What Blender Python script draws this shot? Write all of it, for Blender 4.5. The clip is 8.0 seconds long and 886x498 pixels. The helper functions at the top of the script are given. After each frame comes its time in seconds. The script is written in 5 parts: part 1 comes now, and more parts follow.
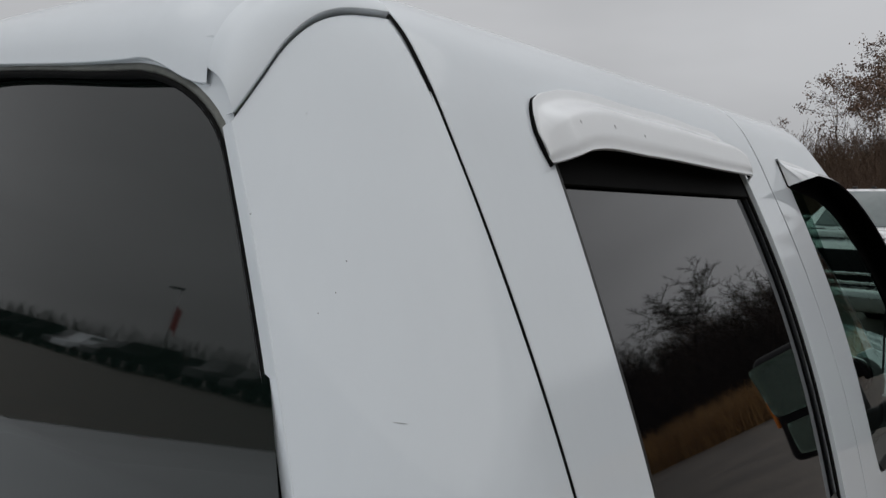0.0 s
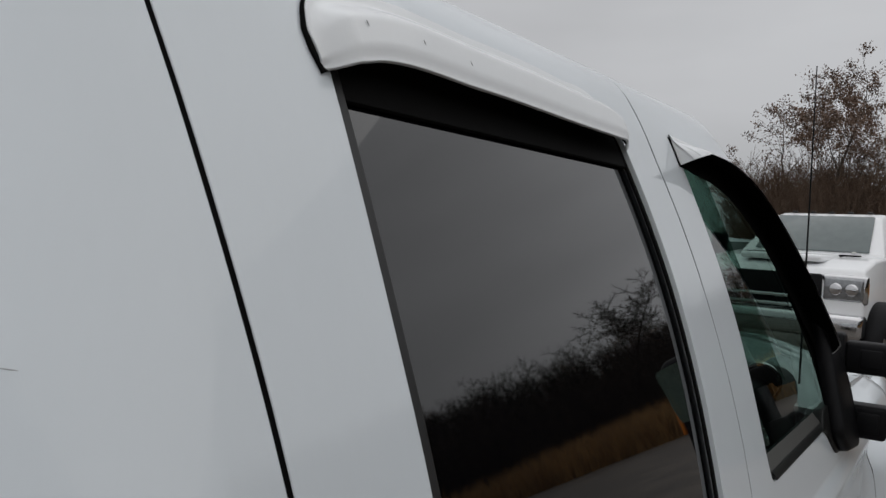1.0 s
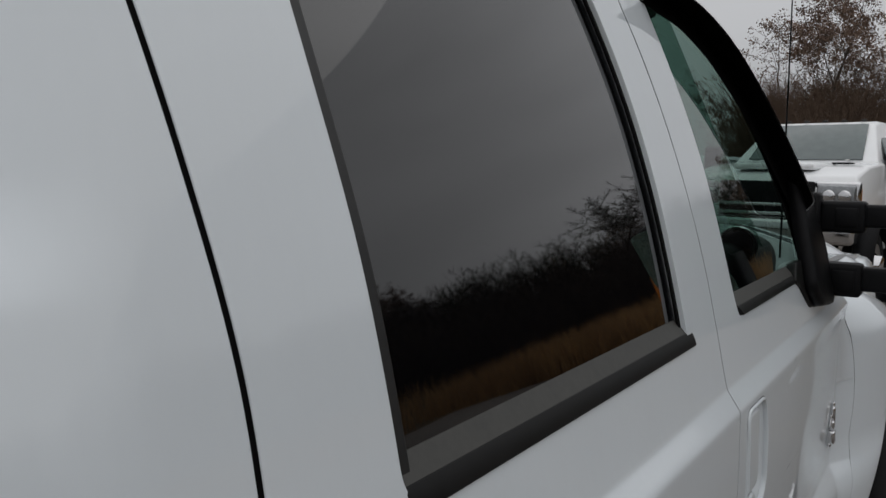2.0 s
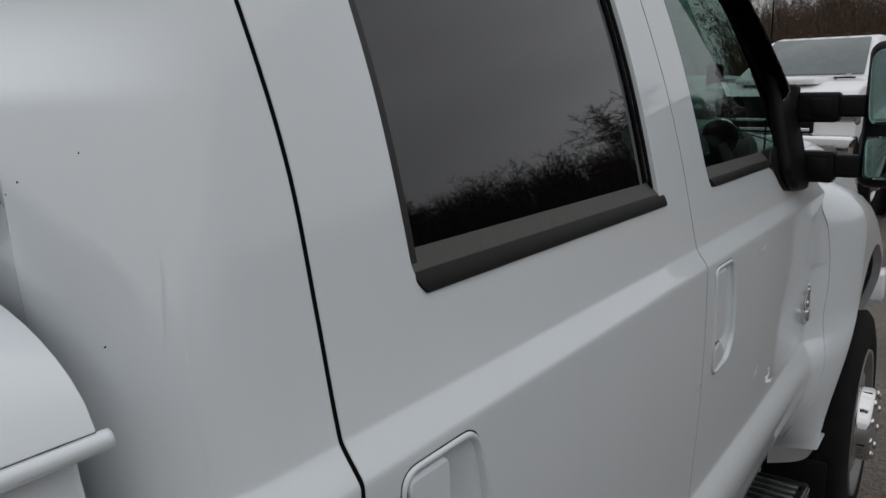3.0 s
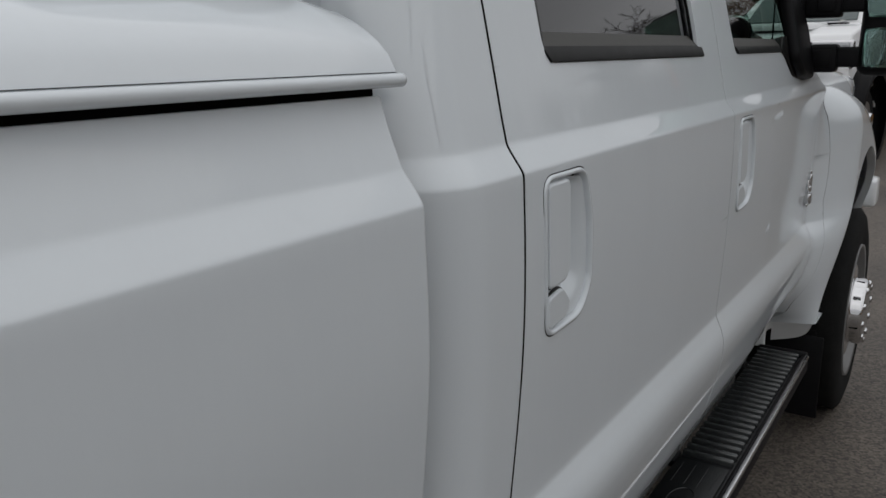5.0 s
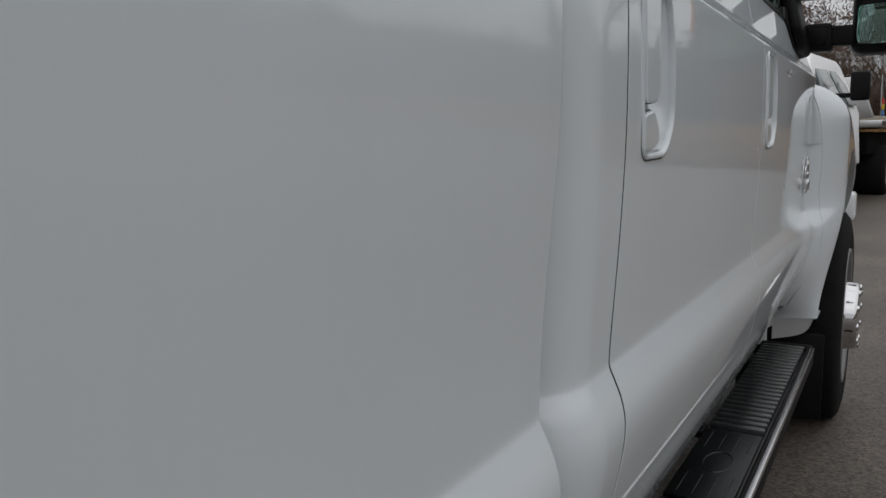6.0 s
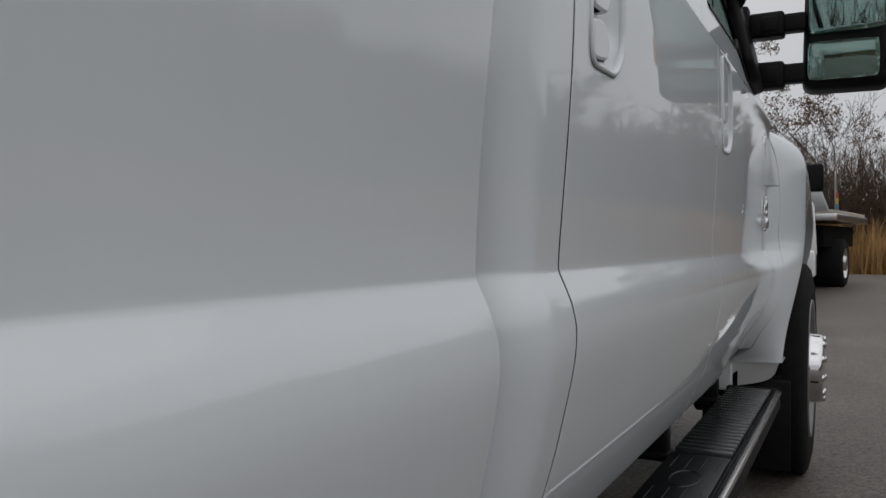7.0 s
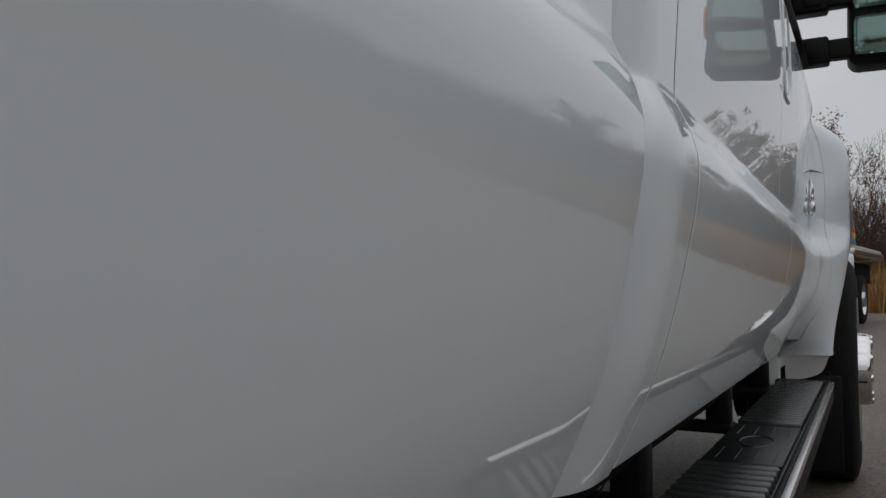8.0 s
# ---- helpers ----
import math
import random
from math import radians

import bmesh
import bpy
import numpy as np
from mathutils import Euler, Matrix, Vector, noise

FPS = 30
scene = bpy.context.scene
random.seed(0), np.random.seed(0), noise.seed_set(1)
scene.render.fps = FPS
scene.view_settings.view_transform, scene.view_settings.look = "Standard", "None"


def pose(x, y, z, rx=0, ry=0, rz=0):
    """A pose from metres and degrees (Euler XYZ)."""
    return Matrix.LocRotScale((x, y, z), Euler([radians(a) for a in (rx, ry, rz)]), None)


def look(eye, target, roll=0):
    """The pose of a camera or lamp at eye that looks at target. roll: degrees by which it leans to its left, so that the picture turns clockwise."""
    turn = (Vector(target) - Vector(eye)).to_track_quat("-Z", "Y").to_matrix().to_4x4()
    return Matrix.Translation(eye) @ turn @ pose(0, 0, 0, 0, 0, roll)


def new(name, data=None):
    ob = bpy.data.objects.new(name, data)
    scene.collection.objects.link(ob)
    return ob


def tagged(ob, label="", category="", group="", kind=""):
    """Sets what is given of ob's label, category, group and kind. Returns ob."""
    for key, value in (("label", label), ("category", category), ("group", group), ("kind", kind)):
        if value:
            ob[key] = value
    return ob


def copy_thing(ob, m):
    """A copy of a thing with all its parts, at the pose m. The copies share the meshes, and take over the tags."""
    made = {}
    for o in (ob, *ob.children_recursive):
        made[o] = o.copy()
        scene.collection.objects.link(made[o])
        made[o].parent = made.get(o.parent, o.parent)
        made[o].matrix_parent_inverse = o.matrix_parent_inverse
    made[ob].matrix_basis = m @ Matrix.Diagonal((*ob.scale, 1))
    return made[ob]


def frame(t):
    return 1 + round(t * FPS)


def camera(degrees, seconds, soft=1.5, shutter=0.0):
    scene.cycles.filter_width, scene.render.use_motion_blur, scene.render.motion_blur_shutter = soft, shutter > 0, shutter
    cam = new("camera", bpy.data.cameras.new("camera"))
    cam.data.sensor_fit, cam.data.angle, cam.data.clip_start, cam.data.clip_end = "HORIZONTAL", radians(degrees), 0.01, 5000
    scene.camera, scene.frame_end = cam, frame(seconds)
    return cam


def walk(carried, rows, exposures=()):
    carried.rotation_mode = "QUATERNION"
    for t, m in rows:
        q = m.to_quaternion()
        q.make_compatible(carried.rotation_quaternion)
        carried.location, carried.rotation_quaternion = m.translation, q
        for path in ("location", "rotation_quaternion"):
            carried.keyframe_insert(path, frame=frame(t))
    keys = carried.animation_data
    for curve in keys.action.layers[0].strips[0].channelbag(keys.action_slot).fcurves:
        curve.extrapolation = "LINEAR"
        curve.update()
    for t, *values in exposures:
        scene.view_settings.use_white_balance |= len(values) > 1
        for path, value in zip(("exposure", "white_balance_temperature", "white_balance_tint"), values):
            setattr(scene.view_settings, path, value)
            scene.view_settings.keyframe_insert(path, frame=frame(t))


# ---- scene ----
cam = camera(58.8, 8.0, soft=1.5)
PATH = [
    (0, (0.204, -0.149, 1.839), (-1.022, 1.427, 1.733), 1.1),
    (0.5, (0.218, -0.007, 1.812), (-0.951, 1.615, 1.744), 4.1),
    (1, (0.245, 0.067, 1.768), (-0.894, 1.71, 1.712), 2.8),
    (1.2, (0.256, 0.073, 1.737), (-0.882, 1.717, 1.675), 1.8),
    (2.3, (0.322, 0.105, 1.601), (-0.8, 1.737, 1.322), -0.1),
    (2.5, (0.344, 0.076, 1.59), (-0.78, 1.7, 1.276), -0.3),
    (3, (0.389, -0.026, 1.558), (-0.729, 1.585, 1.165), -0.7),
    (3.5, (0.424, -0.139, 1.526), (-0.683, 1.457, 1.049), -1.3),
    (4, (0.445, -0.214, 1.49), (-0.655, 1.377, 0.984), -0.9),
    (4.5, (0.475, -0.292, 1.45), (-0.624, 1.3, 0.943), -1.6),
    (5, (0.423, -0.361, 1.391), (-0.665, 1.246, 0.909), -1.0),
    (5.2, (0.369, -0.38, 1.368), (-0.707, 1.238, 0.894), -1.6),
    (6.3, (0.265, -0.405, 0.992), (-0.71, 1.335, 0.839), -0.2),
    (6.5, (0.277, -0.384, 0.968), (-0.685, 1.368, 0.886), -0.1),
    (7, (0.27, -0.348, 0.869), (-0.665, 1.42, 0.851), 0.1),
    (7.5, (0.214, -0.311, 0.758), (-0.719, 1.458, 0.787), -1.5),
    (8, (0.157, -0.307, 0.678), (-0.794, 1.449, 0.785), -0.1),
]
walk(cam, [(t, look(eye, target, roll)) for t, eye, target, roll in PATH], exposures=[(0.0, -0.32), (1.2, -0.34), (2.3, -0.38), (5.2, -0.36), (6.3, -0.17), (8.0, -0.33)])

# ---- daylight: overcast sky ----
world = bpy.data.worlds.new("overcast_sky")
scene.world = world
world.use_nodes = True
wn, wl = world.node_tree.nodes, world.node_tree.links
wn.clear()
w_out = wn.new("ShaderNodeOutputWorld")
w_bg = wn.new("ShaderNodeBackground")
w_sky = wn.new("ShaderNodeTexSky")
w_sky.sky_type = "NISHITA"
w_sky.sun_disc = False
w_sky.sun_elevation = radians(38)
w_sky.sun_rotation = radians(170)
w_hsv = wn.new("ShaderNodeHueSaturation")
w_hsv.inputs["Saturation"].default_value = 0.12
w_hsv.inputs["Value"].default_value = 0.06
w_tc = wn.new("ShaderNodeTexCoord")
w_sep = wn.new("ShaderNodeSeparateXYZ")
w_grad = wn.new("ShaderNodeMapRange")
w_grad.inputs["From Min"].default_value = 0.0
w_grad.inputs["From Max"].default_value = 1.0
w_grad.inputs["To Min"].default_value = 0.50
w_grad.inputs["To Max"].default_value = 1.05
w_map = wn.new("ShaderNodeMapping")
w_map.inputs["Scale"].default_value = (1.0, 1.0, 3.2)
w_noise = wn.new("ShaderNodeTexNoise")
w_noise.inputs["Scale"].default_value = 1.7
w_noise.inputs["Detail"].default_value = 4.0
w_noise.inputs["Roughness"].default_value = 0.5
w_cloud = wn.new("ShaderNodeMapRange")
w_cloud.inputs["From Min"].default_value = 0.3
w_cloud.inputs["From Max"].default_value = 0.7
w_cloud.inputs["To Min"].default_value = 0.86
w_cloud.inputs["To Max"].default_value = 1.14
w_mul = wn.new("ShaderNodeMath")
w_mul.operation = "MULTIPLY"
w_tint = wn.new("ShaderNodeMix")
w_tint.data_type = "RGBA"
w_tint.blend_type = "MULTIPLY"
w_tint.inputs["Factor"].default_value = 1.0
w_tint.inputs[7].default_value = (0.970, 0.985, 1.020, 1)
w_mix = wn.new("ShaderNodeMix")
w_mix.data_type = "RGBA"
w_mix.inputs["Factor"].default_value = 0.9
wl.new(w_tc.outputs["Generated"], w_sep.inputs[0])
wl.new(w_sep.outputs["Z"], w_grad.inputs["Value"])
wl.new(w_tc.outputs["Generated"], w_map.inputs["Vector"])
wl.new(w_map.outputs["Vector"], w_noise.inputs["Vector"])
wl.new(w_noise.outputs["Fac"], w_cloud.inputs["Value"])
wl.new(w_grad.outputs["Result"], w_mul.inputs[0])
wl.new(w_cloud.outputs["Result"], w_mul.inputs[1])
w_side = wn.new("ShaderNodeMapRange")
w_side.inputs["From Min"].default_value = -1.0
w_side.inputs["From Max"].default_value = 1.0
w_side.inputs["To Min"].default_value = 0.95
w_side.inputs["To Max"].default_value = 1.02
w_all = wn.new("ShaderNodeMath")
w_all.operation = "MULTIPLY"
wl.new(w_sep.outputs["Y"], w_side.inputs["Value"])
wl.new(w_mul.outputs[0], w_all.inputs[0])
wl.new(w_side.outputs["Result"], w_all.inputs[1])
wl.new(w_all.outputs[0], w_tint.inputs[6])
wl.new(w_sky.outputs["Color"], w_hsv.inputs["Color"])
wl.new(w_hsv.outputs["Color"], w_mix.inputs[6])
wl.new(w_tint.outputs[2], w_mix.inputs[7])
wl.new(w_mix.outputs[2], w_bg.inputs["Color"])
w_bg.inputs["Strength"].default_value = 1.0
wl.new(w_bg.outputs[0], w_out.inputs["Surface"])

sun = new("sun", bpy.data.lights.new("sun", "SUN"))
sun.data.energy = 0.8
sun.data.angle = radians(120)
sun.data.color = (1.0, 0.98, 0.95)
sun.matrix_world = look((3.0, -1.5, 9), (0, 0, 0))


# ---- materials ----
def shader(name, color=(0.5, 0.5, 0.5), rough=0.5, metal=0.0, coat=0.0, coat_rough=0.03, spec=0.5, vary=0.06, scale=8.0,
           fine=120.0, bump=0.0, bump_scale=200.0, rough_vary=0.05, color2=None, per_piece=0.0, streak=None):
    m = bpy.data.materials.new(name)
    m.use_nodes = True
    n, l = m.node_tree.nodes, m.node_tree.links
    b = n["Principled BSDF"]
    b.inputs["Roughness"].default_value = rough
    b.inputs["Metallic"].default_value = metal
    b.inputs["Coat Weight"].default_value = coat
    b.inputs["Coat Roughness"].default_value = coat_rough
    b.inputs["Specular IOR Level"].default_value = spec
    tc = n.new("ShaderNodeTexCoord")
    mp = n.new("ShaderNodeMapping")
    if streak:
        mp.inputs["Scale"].default_value = streak
    l.new(tc.outputs["Object"], mp.inputs["Vector"])
    big, small = n.new("ShaderNodeTexNoise"), n.new("ShaderNodeTexNoise")
    big.inputs["Scale"].default_value, big.inputs["Detail"].default_value = scale, 4.0
    small.inputs["Scale"].default_value, small.inputs["Detail"].default_value = fine, 3.0
    l.new(mp.outputs[0], big.inputs["Vector"])
    l.new(mp.outputs[0], small.inputs["Vector"])
    add = n.new("ShaderNodeMath")
    add.operation = "MULTIPLY_ADD"
    add.inputs[1].default_value = 0.45
    l.new(small.outputs["Fac"], add.inputs[0])
    l.new(big.outputs["Fac"], add.inputs[2])
    ramp = n.new("ShaderNodeMapRange")
    ramp.inputs["From Min"].default_value, ramp.inputs["From Max"].default_value = 0.45, 1.0
    l.new(add.outputs[0], ramp.inputs["Value"])
    mix = n.new("ShaderNodeMix")
    mix.data_type = "RGBA"
    lo = tuple(c * (1 - vary) for c in color)
    hi = color2 or tuple(min(1.0, c * (1 + vary)) for c in color)
    mix.inputs[6].default_value = (*lo, 1)
    mix.inputs[7].default_value = (*hi, 1)
    l.new(ramp.outputs[0], mix.inputs["Factor"])
    out = mix.outputs[2]
    if per_piece:
        info = n.new("ShaderNodeObjectInfo")
        hsv = n.new("ShaderNodeHueSaturation")
        mr = n.new("ShaderNodeMapRange")
        mr.inputs["To Min"].default_value, mr.inputs["To Max"].default_value = 1 - per_piece, 1 + per_piece
        l.new(info.outputs["Random"], mr.inputs["Value"])
        l.new(mr.outputs[0], hsv.inputs["Value"])
        l.new(out, hsv.inputs["Color"])
        out = hsv.outputs[0]
    l.new(out, b.inputs["Base Color"])
    rr = n.new("ShaderNodeMapRange")
    rr.inputs["To Min"].default_value, rr.inputs["To Max"].default_value = max(0.0, rough - rough_vary), min(1.0, rough + rough_vary)
    l.new(big.outputs["Fac"], rr.inputs["Value"])
    l.new(rr.outputs[0], b.inputs["Roughness"])
    if bump:
        bt = n.new("ShaderNodeTexNoise")
        bt.inputs["Scale"].default_value, bt.inputs["Detail"].default_value = bump_scale, 4.0
        l.new(mp.outputs[0], bt.inputs["Vector"])
        bp = n.new("ShaderNodeBump")
        bp.inputs["Strength"].default_value = bump
        bp.inputs["Distance"].default_value = 0.004
        l.new(bt.outputs["Fac"], bp.inputs["Height"])
        l.new(bp.outputs[0], b.inputs["Normal"])
    return m


def glass(name, tint, rough=0.0, ior=1.45):
    m = bpy.data.materials.new(name)
    m.use_nodes = True
    n, l = m.node_tree.nodes, m.node_tree.links
    b = n["Principled BSDF"]
    n.remove(b)
    out = n["Material Output"]
    tr, gl, fr, mx = n.new("ShaderNodeBsdfTransparent"), n.new("ShaderNodeBsdfGlossy"), n.new("ShaderNodeFresnel"), n.new("ShaderNodeMixShader")
    tr.inputs["Color"].default_value = (*tint, 1)
    gl.inputs["Roughness"].default_value = rough
    fr.inputs["IOR"].default_value = ior
    l.new(fr.outputs[0], mx.inputs[0])
    l.new(tr.outputs[0], mx.inputs[1])
    l.new(gl.outputs[0], mx.inputs[2])
    l.new(mx.outputs[0], out.inputs["Surface"])
    return m


PAINT = shader("white_car_paint", (0.705, 0.752, 0.788), 0.5, spec=0.05, coat=1.0, coat_rough=0.012, vary=0.013, scale=7.0, fine=70, rough_vary=0.08, streak=(1.5, 1.5, 0.22))
PAINT.node_tree.nodes["Principled BSDF"].inputs["Coat IOR"].default_value = 1.7
CLEAN_WHITE = shader("clean_white_truck_paint", (0.86, 0.87, 0.88), 0.45, spec=0.1, coat=0.8, coat_rough=0.03, vary=0.02, scale=5)
PAINT_B = shader("white_plastic_paint", (0.79, 0.81, 0.825), 0.4, coat=0.8, coat_rough=0.06, vary=0.02, scale=9.0)
TRIM = shader("black_trim_plastic", (0.006, 0.006, 0.007), 0.5, spec=0.14, vary=0.25, scale=14, bump=0.12, bump_scale=900)
RUBBER = shader("black_rubber_seal", (0.005, 0.005, 0.005), 0.75, vary=0.3, scale=20, spec=0.08)
# black rubber; in the narrow gaps its black is put in for shade
GAPBLACK = shader("black_gap_rubber", (0.004, 0.004, 0.004), 0.9, vary=0.3, spec=0.05)
BELT = shader("black_belt_moulding", (0.007, 0.007, 0.007), 0.45, spec=0.2, vary=0.3, scale=40)
# seal colour, also used for painted shade lines on the door handles
SEAL_SHADE_GREY = shader("dull_black_seal", (0.018, 0.018, 0.018), 0.42, vary=0.3, scale=25, spec=0.4)
FELT = shader("grey_window_sweep", (0.040, 0.039, 0.035), 0.55, vary=0.2, scale=30)
WINDOW_EDGE = shader("weathered_grey_seal", (0.15, 0.155, 0.142), 0.6, vary=0.25, scale=30, spec=0.2)
DECK = shader("weathered_deck_planks", (0.42, 0.38, 0.31), 0.7, vary=0.2, scale=3, fine=40, streak=(30, 1, 30))
SCRATCH = shader("dull_scratch", (0.36, 0.37, 0.38), 0.8, vary=0.2, spec=0.1)
DIRT = shader("thin_grey_dirt", (0.665, 0.705, 0.732), 0.6, vary=0.08, scale=40, spec=0.2)
# near black for hidden parts; behind the door gaps it stands in for shade
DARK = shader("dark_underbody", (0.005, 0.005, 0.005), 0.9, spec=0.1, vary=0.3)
PRIVACY = shader("privacy_glass", (0.002, 0.002, 0.0025), 0.02, vary=0.1, spec=0.9, coat=0.32, rough_vary=0.01, scale=3)
REARGLASS = shader("tinted_rear_glass", (0.004, 0.0075, 0.0062), 0.03, spec=0.75, vary=0.1, rough_vary=0.01, scale=3)
GREEN_GLASS = glass("green_tinted_glass", (0.34, 0.48, 0.43), ior=2.35)
CHROME = shader("chrome", (0.66, 0.66, 0.67), 0.09, metal=1.0, vary=0.03, rough_vary=0.04)
MIRROR = shader("mirror_glass", (0.52, 0.74, 0.68), 0.015, metal=1.0, vary=0.02, rough_vary=0.01)
ALU = shader("brushed_aluminium", (0.55, 0.55, 0.55), 0.3, metal=1.0, vary=0.06, streak=(60, 1, 60))
BRIGHT_ALU = shader("polished_aluminium", (0.78, 0.78, 0.79), 0.24, metal=1.0, vary=0.05, streak=(60, 1, 60))
TYRE = shader("tyre_rubber", (0.010, 0.010, 0.010), 0.85, spec=0.15, vary=0.3, scale=20, bump=0.2, bump_scale=150)
# lighter copy of the board plastic: sky light on the rib tops is in its colour
RIB = shader("worn_rib_plastic", (0.042, 0.045, 0.046), 0.20, spec=0.75, vary=0.3, scale=30, bump=0.1, bump_scale=500)
STEEL = shader("painted_steel_rim", (0.20, 0.20, 0.20), 0.45, metal=0.4, vary=0.1)
TREAD = shader("step_pad_plastic", (0.012, 0.013, 0.014), 0.34, spec=0.45, vary=0.25, scale=25, bump=0.15, bump_scale=600)
ASPHALT = shader("damp_asphalt", (0.062, 0.051, 0.042), 0.55, vary=0.35, scale=1.1, fine=140, bump=0.8, bump_scale=190, color2=(0.132, 0.112, 0.093), rough_vary=0.15)
def stony(m, scale, dark, light):
    """Small stones of different shades set in the surface."""
    n, l = m.node_tree.nodes, m.node_tree.links
    b = n["Principled BSDF"]
    old = b.inputs["Base Color"].links[0].from_socket
    tc, vo, ra, mx = n.new("ShaderNodeTexCoord"), n.new("ShaderNodeTexVoronoi"), n.new("ShaderNodeMapRange"), n.new("ShaderNodeMix")
    vo.inputs["Scale"].default_value = scale
    sep = n.new("ShaderNodeSeparateColor")
    l.new(tc.outputs["Object"], vo.inputs["Vector"])
    l.new(vo.outputs["Color"], sep.inputs[0])
    ra.inputs["To Min"].default_value, ra.inputs["To Max"].default_value = dark, light
    l.new(sep.outputs[0], ra.inputs["Value"])
    mx.data_type, mx.blend_type = "RGBA", "MULTIPLY"
    mx.inputs["Factor"].default_value = 1.0
    l.new(old, mx.inputs[6])
    l.new(ra.outputs[0], mx.inputs[7])
    l.new(mx.outputs[2], b.inputs["Base Color"])


stony(ASPHALT, 115.0, 0.35, 1.8)
SOIL = shader("dry_grass_ground", (0.05, 0.039, 0.023), 0.95, vary=0.3, scale=0.5, fine=9, spec=0.1, color2=(0.11, 0.08, 0.042), bump=0.6, bump_scale=20)
STRAW = shader("dry_grass_blades", (0.27, 0.14, 0.045), 0.8, vary=0.35, scale=0.6, fine=15, color2=(0.40, 0.235, 0.085))
BARK = shader("grey_brown_bark", (0.075, 0.062, 0.052), 0.9, vary=0.3, scale=3, fine=40)
BROWN_LEAF = shader("dead_oak_leaves", (0.10, 0.058, 0.038), 0.8, vary=0.4, scale=2, fine=30, color2=(0.18, 0.108, 0.07))
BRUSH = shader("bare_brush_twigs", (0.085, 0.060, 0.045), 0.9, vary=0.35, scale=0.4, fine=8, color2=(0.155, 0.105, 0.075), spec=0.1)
# darker copy of BRUSH; the treeline's near-black mirror image is put into its colour
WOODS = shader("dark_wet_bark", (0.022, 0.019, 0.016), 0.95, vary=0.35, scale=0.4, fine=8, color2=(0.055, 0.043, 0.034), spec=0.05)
TAN = shader("tan_interior_plastic", (0.16, 0.12, 0.085), 0.6, vary=0.1)
CABIN = shader("dark_interior", (0.014, 0.014, 0.015), 0.7, vary=0.2)
HEADLINER = shader("grey_headliner_cloth", (0.10, 0.10, 0.098), 0.9, vary=0.15, scale=30, spec=0.1)
LAMP_GLASS = shader("headlight_lens", (0.30, 0.31, 0.32), 0.08, metal=0.7, vary=0.3, scale=40, fine=90)
AMBER = shader("amber_lens", (0.75, 0.22, 0.03), 0.2, vary=0.1)
RED = shader("red_sticker", (0.55, 0.06, 0.04), 0.5)
YELLOW = shader("yellow_sticker", (0.62, 0.45, 0.05), 0.5)
BLUE = shader("blue_sticker", (0.08, 0.25, 0.5), 0.5)
PAPER = shader("white_paper_tag", (0.75, 0.75, 0.73), 0.7)
TRUCK_GLASS = shader("grey_windscreen", (0.13, 0.155, 0.155), 0.03, vary=0.1, rough_vary=0.01)
FLAG_RED = shader("red_cloth", (0.45, 0.03, 0.03), 0.8)
GREY_CAR = shader("grey_car_paint", (0.035, 0.035, 0.038), 0.35, coat=0.4)


# ---- mesh helpers ----
def part(name, bm, material, parent=None, label="", smooth=True):
    me = bpy.data.meshes.new(name)
    bm.normal_update()
    bm.to_mesh(me)
    bm.free()
    return link_mesh(name, me, material, parent, label, smooth)


def link_mesh(name, me, material, parent=None, label="", smooth=True):
    for p in me.polygons:
        p.use_smooth = smooth
    me.materials.append(material)
    ob = new(name, me)
    ob.parent = parent
    if label:
        ob["label"] = label
    return ob


def raw(name, verts, faces, material, parent=None, label="", smooth=True):
    me = bpy.data.meshes.new(name)
    me.from_pydata([tuple(v) for v in verts], [], [tuple(f) for f in faces])
    me.update()
    return link_mesh(name, me, material, parent, label, smooth)


def thing(name, label, category, at=(0, 0, 0), rz=0.0, group="", kind=""):
    ob = new(name)
    ob.empty_display_size = 0.1
    ob.matrix_basis = pose(*at, 0, 0, rz)
    return tagged(ob, label, category, group, kind)


def rbox(sx, sy, sz, at=(0, 0, 0), bevel=0.01, segs=2, rot=None, taper=None):
    """A bevelled block, centred at 'at'; taper shrinks its top in x and y."""
    bm = bmesh.new()
    bmesh.ops.create_cube(bm, size=1.0)
    for v in bm.verts:
        v.co = Vector((v.co.x * sx, v.co.y * sy, v.co.z * sz))
        if taper and v.co.z > 0:
            v.co.x *= taper[0]
            v.co.y *= taper[1]
    if bevel:
        bmesh.ops.bevel(bm, geom=bm.edges[:], offset=bevel, segments=segs, profile=0.5, affect="EDGES")
    m = Matrix.Translation(at) @ (rot.to_4x4() if rot else Matrix.Identity(4))
    bmesh.ops.transform(bm, matrix=m, verts=bm.verts[:])
    return bm


def join(*bms):
    out = bms[0]
    for b in bms[1:]:
        me = bpy.data.meshes.new("tmp")
        b.to_mesh(me)
        b.free()
        out.from_mesh(me)
        bpy.data.meshes.remove(me)
    return out


def lathe(profile, axis="x", at=(0, 0, 0), n=48):
    """Turns (radius, along) pairs about an axis."""
    bm = bmesh.new()
    rings = []
    for r, a in profile:
        ring = []
        for k in range(n):
            c, s = math.cos(2 * math.pi * k / n), math.sin(2 * math.pi * k / n)
            p = {"x": (a, r * c, r * s), "y": (r * c, a, r * s), "z": (r * c, r * s, a)}[axis]
            ring.append(bm.verts.new(Vector(p) + Vector(at)))
        rings.append(ring)
    for a, b in zip(rings, rings[1:]):
        for k in range(n):
            bm.faces.new((a[k], a[(k + 1) % n], b[(k + 1) % n], b[k]))
    bmesh.ops.recalc_face_normals(bm, faces=bm.faces[:])
    return bm


